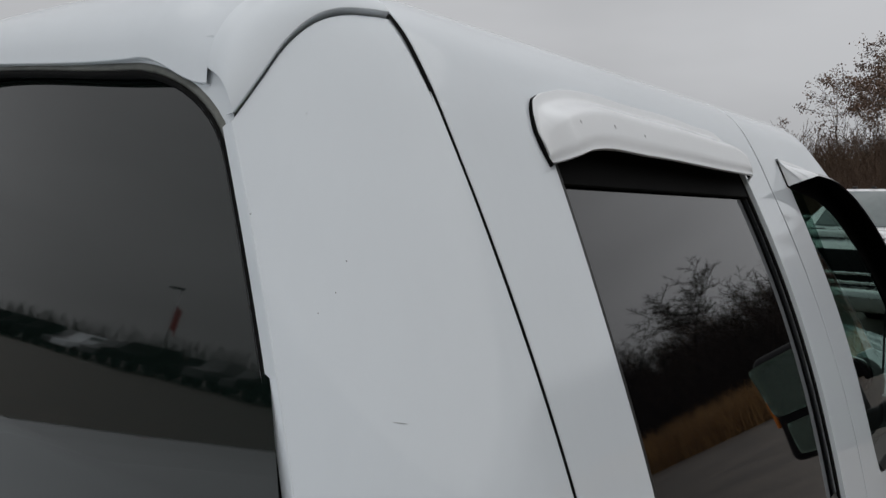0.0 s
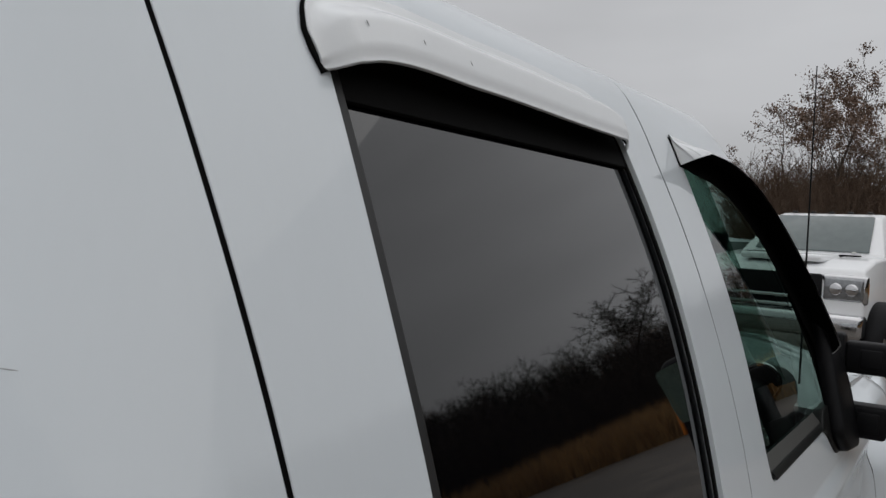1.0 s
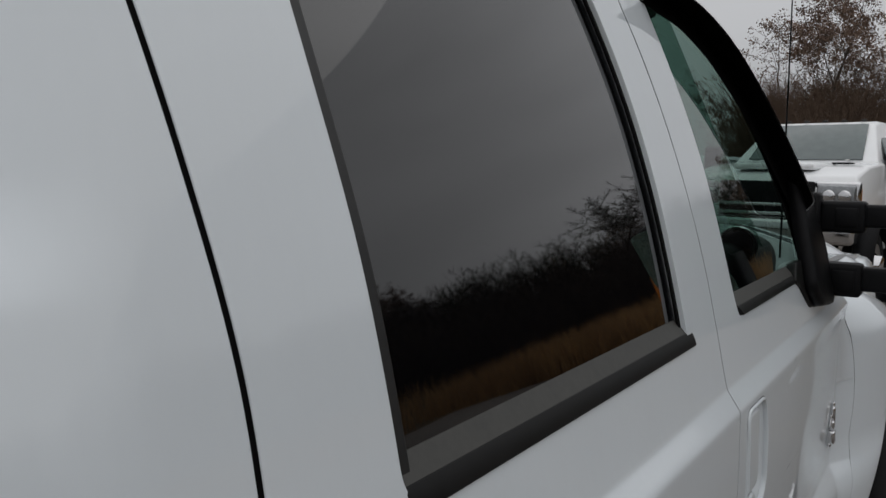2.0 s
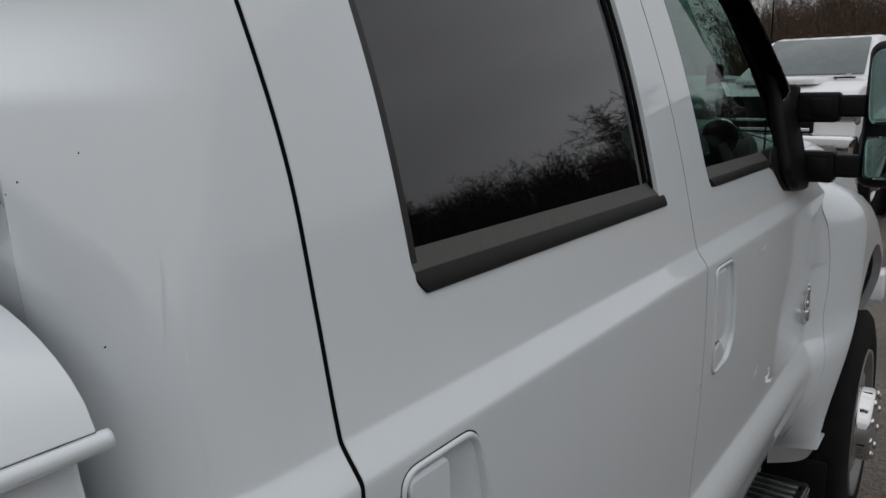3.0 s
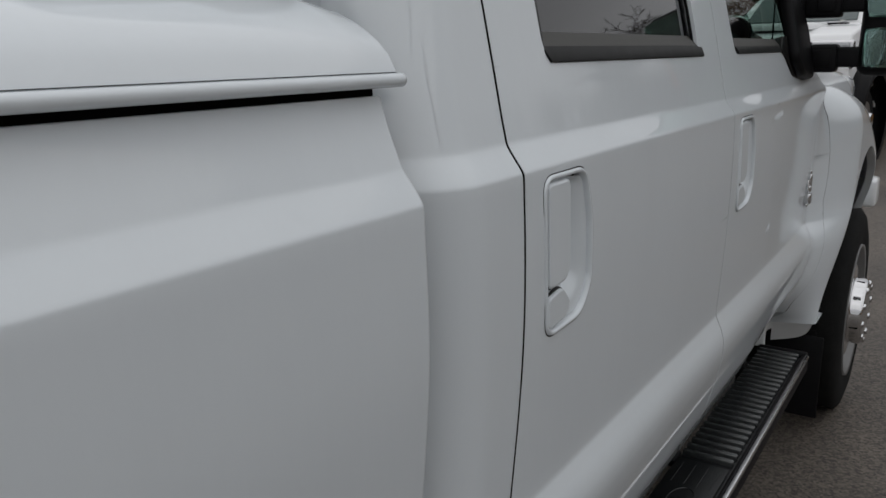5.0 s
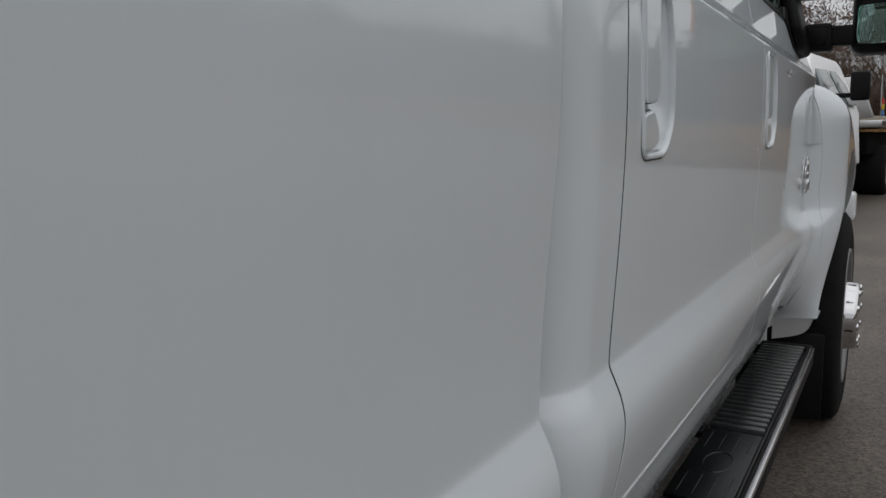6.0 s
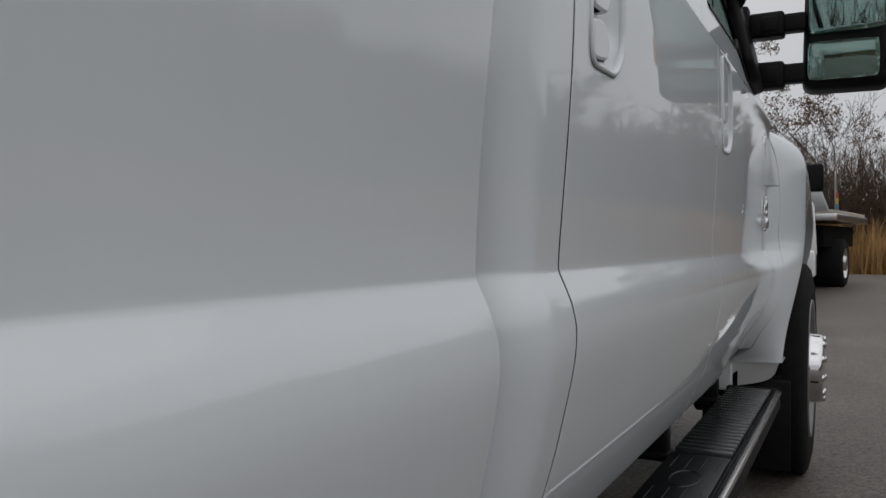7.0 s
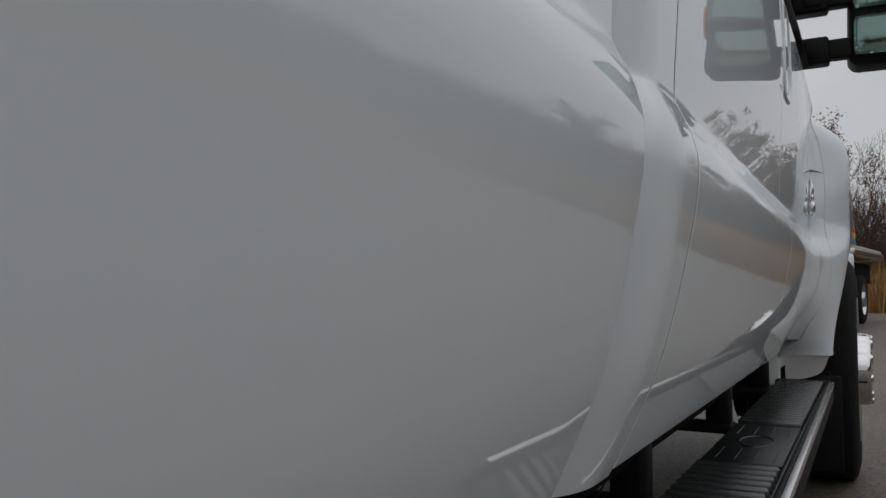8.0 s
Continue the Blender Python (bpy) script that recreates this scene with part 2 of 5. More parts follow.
def tube(points, radius, n=8, taper=None):
    """A round bar along a line of points."""
    bm = bmesh.new()
    pts = [Vector(p) for p in points]
    rings = []
    for i, p in enumerate(pts):
        t = (pts[min(i + 1, len(pts) - 1)] - pts[max(i - 1, 0)]).normalized()
        u = t.orthogonal().normalized()
        if rings:
            u = (last - t * last.dot(t)).normalized()
        last = u
        w = t.cross(u)
        r = radius if taper is None else radius + (taper - radius) * i / (len(pts) - 1)
        rings.append([bm.verts.new(p + r * (math.cos(2 * math.pi * k / n) * u + math.sin(2 * math.pi * k / n) * w)) for k in range(n)])
    for a, b in zip(rings, rings[1:]):
        for k in range(n):
            bm.faces.new((a[k], a[(k + 1) % n], b[(k + 1) % n], b[k]))
    bm.faces.new(rings[0][::-1])
    bm.faces.new(rings[-1])
    bmesh.ops.recalc_face_normals(bm, faces=bm.faces[:])
    return bm


def slab(outline, depth, bevel, place):
    """A plate from an outline of (a, b) pairs; place maps (a, b, height) to the world."""
    bm = bmesh.new()
    mid = np.mean(outline, axis=0)
    rings = []
    for inset, h in ((0.0, -depth), (0.0, -bevel), (bevel * 0.3, -bevel * 0.3), (bevel, 0.0)):
        ring = []
        for a, b in outline:
            d = np.array([a, b]) - mid
            k = 1 - inset / max(1e-6, np.linalg.norm(d))
            q = mid + d * k
            ring.append(bm.verts.new(place(q[0], q[1], h)))
        rings.append(ring)
    n = len(outline)
    for a, b in zip(rings, rings[1:]):
        for k in range(n):
            bm.faces.new((a[k], a[(k + 1) % n], b[(k + 1) % n], b[k]))
    bm.faces.new(rings[-1])
    bm.faces.new(rings[0][::-1])
    bmesh.ops.recalc_face_normals(bm, faces=bm.faces[:])
    return bm


def rounded(corners, r, n=5):
    """An outline with each corner rounded by r."""
    out = []
    c = [np.array(p, float) for p in corners]
    for i, p in enumerate(c):
        a, b = c[i - 1] - p, c[(i + 1) % len(c)] - p
        la, lb = np.linalg.norm(a), np.linalg.norm(b)
        k = min(r, la * 0.45, lb * 0.45)
        p0, p1 = p + a / la * k, p + b / lb * k
        for t in np.linspace(0, 1, n):
            out.append((1 - t) ** 2 * p0 + 2 * t * (1 - t) * p + t * t * p1)
    return out


def curve_through(points, n):
    """Points evenly along a smooth line through the given ones."""
    p = np.array(points, float)
    d = np.r_[0, np.cumsum(np.maximum(1e-9, np.linalg.norm(np.diff(p, axis=0), axis=1)) ** 0.7)]
    slope = np.zeros_like(p)
    sec = np.diff(p, axis=0) / np.diff(d)[:, None]
    h = np.diff(d)[:, None]
    slope[1:-1] = (sec[:-1] * h[1:] + sec[1:] * h[:-1]) / (h[1:] + h[:-1])
    slope[0], slope[-1] = sec[0], sec[-1]
    t = np.linspace(0, d[-1], n * 8)
    i = np.clip(np.searchsorted(d, t) - 1, 0, len(d) - 2)
    hh = (d[i + 1] - d[i])[:, None]
    u = ((t - d[i])[:, None]) / hh
    q = (2 * u**3 - 3 * u**2 + 1) * p[i] + (u**3 - 2 * u**2 + u) * hh * slope[i] + (-2 * u**3 + 3 * u**2) * p[i + 1] + (u**3 - u**2) * hh * slope[i + 1]
    s = np.r_[0, np.cumsum(np.linalg.norm(np.diff(q, axis=0), axis=1))]
    want = np.linspace(0, s[-1], n)
    return np.stack([np.interp(want, s, q[:, k]) for k in range(p.shape[1])], 1)


def table(*pairs):
    """A smooth function through (z, value) pairs, given from low to high z."""
    q = np.array(pairs, float)
    k = np.gradient(q[:, 1], q[:, 0]) if len(q) > 2 else np.full(2, (q[1, 1] - q[0, 1]) / (q[1, 0] - q[0, 0]))

    def value(z):
        z = np.clip(z, q[0, 0], q[-1, 0])
        i = np.clip(np.searchsorted(q[:, 0], z) - 1, 0, len(q) - 2)
        h = q[i + 1, 0] - q[i, 0]
        u = (z - q[i, 0]) / h
        return (2 * u**3 - 3 * u**2 + 1) * q[i, 1] + (u**3 - 2 * u**2 + u) * h * k[i] + (3 * u**2 - 2 * u**3) * q[i + 1, 1] + (u**3 - u**2) * h * k[i + 1]

    return value


def step01(v):
    v = np.clip(v, 0.0, 1.0)
    return v * v * (3 - 2 * v)


# ---- the truck's skin: a cross-section swept along the side ----
SECTION = curve_through([
    (-0.14, 0.40), (-0.10, 0.43), (-0.066, 0.477), (-0.042, 0.52), (-0.017, 0.573), (0.001, 0.615), (0.014, 0.66), (0.025, 0.71), (0.0315, 0.745),
    (0.0342, 0.772), (0.0330, 0.793), (0.0278, 0.812), (0.0195, 0.830), (0.0160, 0.8372), (0.0146, 0.8405), (0.0140, 0.8440), (0.0139, 0.855), (0.0158, 0.90), (0.0182, 0.95), (0.021, 1.02),
    (0.0230, 1.10), (0.0228, 1.18), (0.0212, 1.235), (0.0206, 1.2560), (0.0203, 1.2600), (0.0194, 1.2632), (0.0176, 1.2662), (0.0012, 1.2895), (-0.0004, 1.2922), (-0.0014, 1.2950), (-0.0024, 1.2990),
    (-0.0058, 1.313), (-0.0215, 1.385), (-0.043, 1.48), (-0.069, 1.58), (-0.100, 1.68),
    (-0.136, 1.78), (-0.176, 1.88), (-0.205, 1.945), (-0.233, 1.99), (-0.262, 2.016), (-0.31, 2.038), (-0.40, 2.058), (-0.60, 2.074), (-1.0, 2.082)], 1400)
S_ALL = np.r_[0, np.cumsum(np.linalg.norm(np.diff(SECTION, axis=0), axis=1))]
MID = -1.0
REAR = 0.20


def s_of(z):
    return float(np.interp(z, SECTION[:, 1], S_ALL))


def z_of(s):
    return np.interp(s, S_ALL, SECTION[:, 1])


def x_of(z):
    return np.interp(z, SECTION[:, 1], SECTION[:, 0])


def skin(y, s, off=0.0):
    """A point of the cab's side or roof: y along, s up the section; rounded at the back."""
    z = z_of(s)
    x = np.interp(s, S_ALL, SECTION[:, 0])
    front = np.clip(y - 1.5, 0, 3)
    x = x - 0.035 * front**2 * step01((z - 1.35) / 0.5) * np.clip((x + 1.0), 0, 1)
    return np.array([x, y, z])


def normal_at(f, a, b):
    e = 1e-3
    du = (f(a + e, b) - f(a - e, b)) / (2 * e)
    dv = (f(a, b + e) - f(a, b - e)) / (2 * e)
    n = np.cross(du, dv)
    return n / max(1e-12, np.linalg.norm(n))


def panel(name, f, rows, left, right, material, parent=None, label="", holes=(), cols=24, side=9, rim=0.016, flip=False, off=0.0, edge=0.0014, rims="lrbt"):
    """A sheet over f(a, b): rows of b, from left(b) to right(b) in a; holes: (left, right, low, high); its edges turn inward."""
    verts, norms, faces = [], [], []
    sign = -1.0 if flip else 1.0
    cuts = sorted({round(float(b), 6) for b in rows} | {round(float(v), 6) for h in holes for v in h[2:]})

    def put(a, b):
        n = normal_at(f, a, b) * sign
        verts.append(f(a, b) + off * n)
        norms.append(n)
        return len(verts) - 1

    def sheet(bs, lo, hi, m):
        grid = [[put(lo(b) + (hi(b) - lo(b)) * k / m, b) for k in range(m + 1)] for b in bs]
        for r0, r1 in zip(grid, grid[1:]):
            for k in range(m):
                q = (r0[k], r0[k + 1], r1[k + 1], r1[k])
                faces.append(q if not flip else q[::-1])
        return grid

    def turn_in(line, outward):
        """Rounded rim from an edge line; outward: 1 if the rim lies to the right of the line's way."""
        if rim <= 0 or len(line) < 2:
            return
        p = np.array([verts[i] for i in line])
        n = np.array([norms[i] for i in line])
        t = np.gradient(p, axis=0)
        t /= np.maximum(1e-9, np.linalg.norm(t, axis=1))[:, None]
        w = np.cross(t, n) * outward * sign
        rings = [list(line)]
        for out, deep, mix in ((edge * 0.7, edge * 0.3, 0.7), (edge, edge, 1.0), (edge, rim, 1.0)):
            ring = []
            for q, nn, ww in zip(p, n, w):
                verts.append(q + ww * out - nn * deep)
                v = nn * (1 - mix) + ww * mix
                norms.append(v / max(1e-9, np.linalg.norm(v)))
                ring.append(len(verts) - 1)
            rings.append(ring)
        for r0, r1 in zip(rings, rings[1:]):
            for k in range(len(r0) - 1):
                q = (r0[k], r1[k], r1[k + 1], r0[k + 1])
                faces.append(q if outward * sign > 0 else q[::-1])

    bands, lo_b = [], cuts[0]
    for h in sorted(holes, key=lambda h: h[2]):
        bands.append((lo_b, h[2], None))
        bands.append((h[2], h[3], h))
        lo_b = h[3]
    bands.append((lo_b, cuts[-1], None))
    lefts, rights, bottom, top = [], [], None, None
    for b0, b1, h in bands:
        bs = [b for b in cuts if b0 - 3e-6 <= b <= b1 + 3e-6]
        if len(bs) < 2:
            continue
        if h is None:
            g = sheet(bs, left, right, cols)
            lefts += [r[0] for r in g]
            rights += [r[-1] for r in g]
            bottom = bottom or g[0]
            top = g[-1]
        else:
            g0 = sheet(bs, left, h[0], side)
            g1 = sheet(bs, h[1], right, side)
            lefts += [r[0] for r in g0]
            rights += [r[-1] for r in g1]
            turn_in([r[-1] for r in g0], 1)
            turn_in([r[0] for r in g1], -1)
            for b, w in ((bs[0], -1), (bs[-1], 1)):
                a0, a1 = h[0](b), h[1](b)
                if a1 - a0 > 0.004:
                    line = [put(a0 + (a1 - a0) * k / cols, b) for k in range(cols + 1)]
                    turn_in(line, w)
    for key, line, way in (("l", lefts, -1), ("r", rights, 1), ("b", bottom, 1), ("t", top, -1)):
        if key in rims and line:
            turn_in(line, way)
    me = bpy.data.meshes.new(name)
    me.from_pydata([tuple(v) for v in verts], [], faces)
    me.update()
    ob = link_mesh(name, me, material, parent, label)
    me.normals_split_custom_set_from_vertices([tuple(v) for v in norms])
    return ob


def rows_between(z0, z1, step=0.014, extra=()):
    """Section stations from z0 to z1, closer where the skin bends."""
    out, s, end = [s_of(z0)], s_of(z0), s_of(z1)
    while s < end:
        z = z_of(s)
        fine = 0.0025 if (0.822 < z < 0.852 or 1.25 < z < 1.304) else (0.008 if z > 1.96 or z < 0.79 else step)
        s += fine
        if s < end - 0.002:
            out.append(s)
    out.append(end)
    for z in extra:
        out.append(s_of(z))
    return sorted(set(out))


GAP_R = table((0.40, 0.350), (0.67, 0.362), (0.845, 0.376), (1.05, 0.392), (1.2, 0.394), (1.29, 0.394), (1.40, 0.397), (1.50, 0.399), (1.62, 0.389), (1.73, 0.377), (1.83, 0.365), (1.92, 0.353), (2.06, 0.338))
GAP_B = table((0.40, 1.258), (0.6, 1.264), (0.84, 1.272), (1.0, 1.279), (1.2, 1.283), (1.3, 1.289), (1.45, 1.290), (1.62, 1.275), (1.78, 1.256), (1.9, 1.232), (2.06, 1.215))


def on_s(fz):
    return lambda s: float(fz(z_of(s)))


truck = thing("pickup_truck", "white crew cab pickup truck with running boards, parked on asphalt", "pickup truck")

# rear quarter: side skin behind the rear door, rounding into the back wall
LEAN = 0.082


def corner_inset(z):
    """How far the cab's rear corner draws in; more beside the window than just above the bed."""
    return 0.085 - 0.037 * float(step01((z - 1.36) / 0.16)) + 0.073 * float(step01((z - 1.550) / 0.065))


def corner_end(z):
    """Where the rounding of the cab's rear corner ends on the side."""
    return REAR + 0.118 + 0.042 * float(step01((z - 1.3) / 0.35))


def back_y(z):
    """The cab's back: upright behind the bed, leaning forward with the window."""
    return REAR + 0.012 + 0.012 * float(step01((1.48 - z) / 0.12)) + LEAN * max(0.0, z - 1.60)


def quarter(u, s):
    """u from 0 (back wall) to 1 (where the side becomes straight), past 1 forward along the side."""
    base = skin(1.0, s)
    z = base[2]
    end = corner_end(z)
    if u <= 1:
        a = max(0.0, u) * math.pi / 2
        back = back_y(z)
        v = 1 - math.cos(a)
        soft = float(step01((z - 1.36) / 0.16))
        inset = corner_inset(z) * ((1 - soft) * (1 - math.sin(a)) + soft * (1 - v) ** 2)
        y = back + (end - back) * v + min(0.0, u) * 0.02
    else:
        inset, y = 0.0, end + (u - 1)
    return np.array([base[0] - inset, y, z])


def u_of_y(y, s):
    """The inverse of quarter() along the side."""
    z = float(z_of(s))
    end, back = corner_end(z), back_y(z)
    if y >= end:
        return 1 + (y - end)
    return math.acos(min(1.0, max(0.0, 1 - (y - back) / (end - back)))) * 2 / math.pi


def gap_u(s):
    return u_of_y(float(GAP_R(z_of(s))) - 0.003, s)


panel("rear_quarter", quarter, rows_between(0.522, 1.80), lambda s: 0.0, gap_u, PAINT, truck, cols=36, rims="rl", rim=0.012)
SEAM = table((0.20, 1.860), (0.231, 1.894), (0.252, 1.932), (0.27, 1.963), (0.289, 1.984), (0.308, 1.993), (0.325, 1.994), (0.36, 1.993))
U_GAP = float(gap_u(s_of(1.99)))


def seam_s(u):
    """Section station of the roof seam at a place along the rear quarter."""
    s = s_of(1.95)
    for _ in range(6):
        s = s_of(float(SEAM(quarter(u, s)[1])))
    return s


SEAM_S = [seam_s(U_GAP * k / 60) for k in range(61)]


def seam_at(u):
    return float(np.interp(u, [U_GAP * k / 60 for k in range(61)], SEAM_S))


def upper_quarter(u, v):
    return quarter(u, s_of(1.80) + (seam_at(u) - s_of(1.80)) * v)


panel("upper_quarter", upper_quarter, list(np.linspace(0.0, 0.995, 24)), lambda v: 0.0, lambda v: gap_u(s_of(1.8 + 0.192 * v)), PAINT, truck, cols=36, rims="rlt", rim=0.012)

# roof: rounded down to a lip above the rear window, its side rail proud of the quarter
ROOF_BACK, ROOF_FULL = REAR + 0.0364, 0.40
TOP_X, TOP_Z = SECTION[::-1, 0][:700], SECTION[::-1, 1][:700]


def rail_x(y):
    return -0.340 + 0.030 * float(step01((y - ROOF_BACK) / 0.13))


def roof(y, k):
    """k from 0 (side rail) to 1 (middle of the roof)."""
    x0 = rail_x(y)
    x = x0 + (MID - x0) * k
    full = float(np.interp(x, TOP_X, TOP_Z))
    low = 1.936 + 0.030 * float(step01((-0.34 - x) / 0.10)) + 0.030 * float(step01((-0.4 - x) / 0.5))
    q = min(1.0, max(0.0, (ROOF_FULL - y) / (ROOF_FULL - ROOF_BACK)))
    z = full - (full - low) * (1 - math.sqrt(max(0.0, 1 - q**2.4)))
    return np.array([x, y, z - 0.05 * min(1.0, max(0.0, (y - 1.35) / 0.5)) ** 2])


half_roof = panel("roof", lambda k, y: roof(y, k), sorted({ROOF_BACK + (ROOF_FULL - ROOF_BACK) * (1 - math.cos(a)) for a in np.linspace(0, math.pi / 2, 22)} | set(np.linspace(ROOF_FULL, 1.86, 24))),
                  lambda y: 0.0, lambda y: 1.0, PAINT, truck, cols=40, rim=0.012, flip=True, rims="rbt")


def roof_rail(u, v):
    """The proud band between the quarter's seam and the roof."""
    lo = quarter(u, seam_at(u) + 0.0035)
    hi = roof(max(ROOF_BACK, float(lo[1])), 0.0)
    p = lo + (hi - lo) * v
    swell = math.sin(math.pi * min(1.0, v * 0.96 + 0.04)) ** 0.8
    return p + np.array([0.62, -0.30, 0.55]) * (0.004 + 0.010 * swell) * (1 - v**4)


panel("roof_rail", roof_rail, list(np.linspace(0.0, 1.0, 20)), lambda v: 0.0, lambda v: U_GAP - 0.002, PAINT, truck, cols=40, rim=0.010, rims="br")


def mirror_part(ob, name=None):
    """The same part on the far side of the truck."""
    me = ob.data.copy()
    me.transform(Matrix.Translation((2 * MID, 0, 0)) @ Matrix.Scale(-1, 4, (1, 0, 0)))
    me.flip_normals()
    o = new(name or ob.name, me)
    o.parent = ob.parent
    return o


mirror_part(half_roof)

# ---- rear door ----
WR_Z0, WR_Z1 = 1.377, 1.925
WR_L = table((1.37, 0.5215), (1.55, 0.5215), (1.7, 0.514), (1.93, 0.512))
WR_R = table((1.37, 1.158), (1.45, 1.158), (1.6, 1.156), (1.745, 1.146), (1.876, 1.122), (1.93, 1.11))


def corner(fz, z0, r, side):
    """Rounds the lower corner of an opening whose edge is fz."""
    def value(z):
        k = max(0.0, r - (z - z0))
        return float(fz(z)) + side * (r - math.sqrt(max(0.0, r * r - min(k, r) ** 2)))
    return value


def cap(fl, fr, z0, z1, r0, r1=0.03):
    def left(s):
        z = float(z_of(s))
        v = corner(fl, z0, r0, 1)(z)
        k = max(0.0, r1 - (z1 - z))
        return v + (r1 - math.sqrt(max(0.0, r1 * r1 - min(k, r1) ** 2)))

    def right(s):
        z = float(z_of(s))
        v = corner(fr, z0, min(r0, 0.012), -1)(z)
        k = max(0.0, r1 - (z1 - z))
        return v - (r1 - math.sqrt(max(0.0, r1 * r1 - min(k, r1) ** 2)))
    return left, right


wr_l, wr_r = cap(WR_L, WR_R, WR_Z0, WR_Z1, 0.034)
corner_zs = [WR_Z0 + v for v in (0.001, 0.0025, 0.005, 0.009, 0.014, 0.02, 0.027, 0.034)]


def bezel_outline(y0):
    return [(y0 + a, b) for a, b in ((0.0, 1.253), (0.118, 1.253), (0.139, 1.18), (0.140, 1.094), (0.108, 1.055), (0.007, 1.053))]


def span_of(outline, z):
    """The least and greatest y of an outline at height z."""
    ys = []
    for (a0, b0), (a1, b1) in zip(outline, list(outline[1:]) + [outline[0]]):
        if (b0 - z) * (b1 - z) <= 0 and abs(b1 - b0) > 1e-9:
            ys.append(a0 + (a1 - a0) * (z - b0) / (b1 - b0))
    return (min(ys), max(ys)) if ys else (outline[0][0] + 0.06, outline[0][0] + 0.06)


def handle_hole(y0):
    line = rounded(bezel_outline(y0), 0.024, 8)
    lo, hi = min(p[1] for p in line) + 2e-4, max(p[1] for p in line) - 2e-4
    return (lambda s: span_of(line, float(z_of(s)))[0], lambda s: span_of(line, float(z_of(s)))[1], s_of(lo), s_of(hi)), line


def door_place(y, z, h):
    s = s_of(z)
    n = normal_at(skin, y, s)
    return Vector(skin(y, s) + n * h)


def build_handle(y0, door):
    """Vertical pull handle: painted rim, deep cup, lever and lock plate."""
    _, line = handle_hole(y0)
    mid = np.mean(line, axis=0)
    ring = [np.array(p) for p in line]
    verts, faces = [], []
    rings = []
    for grow, h in ((-0.0006, -0.010), (-0.0008, 0.0005), (-0.0018, 0.0030), (-0.0045, 0.0036), (-0.0070, 0.0026), (-0.0082, -0.002), (-0.0088, -0.010)):
        r = []
        for p in ring:
            d = p - mid
            q = mid + d * (1 + grow / np.linalg.norm(d))
            verts.append(door_place(q[0], q[1], h))
            r.append(len(verts) - 1)
        rings.append(r)
    n = len(ring)
    for a, b in zip(rings, rings[1:]):
        for k in range(n):
            faces.append((a[k], a[(k + 1) % n], b[(k + 1) % n], b[k]))
    bezel = raw("handle_bezel", verts, faces, PAINT, door)
    # thin dark ring: the shadow line round the bezel, drawn in colour
    verts, faces = [], []
    for k, q in enumerate(ring):
        d = (q - mid) / np.linalg.norm(q - mid)
        for grow, h in ((-0.0012, 0.0004), (0.0008, 0.0005)):
            verts.append(door_place(*(q + d * grow), h))
        j = (k + 1) % n
        faces.append((2 * k, 2 * k + 1, 2 * j + 1, 2 * j))
    raw("bezel_gap", verts, faces, SEAL_SHADE_GREY, door, "fine dark line of painted shade round the handle")
    # cup: deep behind the lever's free edge, shallow at the rear and the lock
    verts, faces = [], []
    m, k2 = 22, 30
    inner = [mid + (p - mid) * (1 - 0.007 / np.linalg.norm(p - mid)) for p in ring]
    z0, z1 = min(p[1] for p in inner) + 1e-4, max(p[1] for p in inner) - 1e-4
    for j in range(k2 + 1):
        z = z0 + (z1 - z0) * j / k2
        a0, a1 = span_of([tuple(p) for p in inner], z)
        for i in range(m + 1):
            y = a0 + (a1 - a0) * i / m
            edge = min((y - a0), (a1 - y) * 0.8, (z - z0) * 1.2, (z1 - z) * 1.5)
            low = step01((z - (1.075 + 0.25 * max(0.0, 0.075 - (y - y0)))) / 0.05)
            free = step01((y - y0 - 0.062) / 0.02)
            d = 0.004 + 0.026 * step01(edge / 0.034) * (0.12 + 0.88 * low) * (0.2 + 0.8 * free)
            verts.append(door_place(y, z, -d))
    for j in range(k2):
        for i in range(m):
            a = j * (m + 1) + i
            faces.append((a, a + 1, a + m + 2, a + m + 1))
    raw("handle_cup", verts, faces, PAINT, door)
    lever = rounded([(y0 + 0.0095, 1.243), (y0 + 0.068, 1.243), (y0 + 0.070, 1.131), (y0 + 0.058, 1.117), (y0 + 0.0125, 1.115)], 0.008)
    hub = np.mean(lever, axis=0)
    # black slab peeping out behind the lever as its painted shadow
    shade = [(min(a - 0.0036, y0 + 0.040), b + (-0.0010 if b > hub[1] else -0.0010)) for a, b in lever if a < y0 + 0.064]
    part("lever_gap", slab(shade, 0.010, 0.001, lambda a, b, h: door_place(a, b, 0.0006 + h)), GAPBLACK, door)
    part("handle_lever", slab(lever, 0.032, 0.0035, lambda a, b, h: door_place(a, b, 0.0035 + h)), PAINT, door, smooth=False)
    lock = rounded([(y0 + 0.0125, 1.104), (y0 + 0.052, 1.110), (y0 + 0.075, 1.086), (y0 + 0.068, 1.069), (y0 + 0.0145, 1.063)], 0.010)
    # slightly larger dark slab gives the lock plate a painted shadow outline
    mid_lock = np.mean(lock, axis=0)
    part("lock_gap", slab([mid_lock + (q - mid_lock) * 1.075 for q in lock], 0.010, 0.001, lambda a, b, h: door_place(a, b, -0.0020 + h)), SEAL_SHADE_GREY, door)
    part("lock_plate", slab(lock, 0.016, 0.003, lambda a, b, h: door_place(a, b, 0.0025 + h)), PAINT, door, smooth=False)
    return bezel


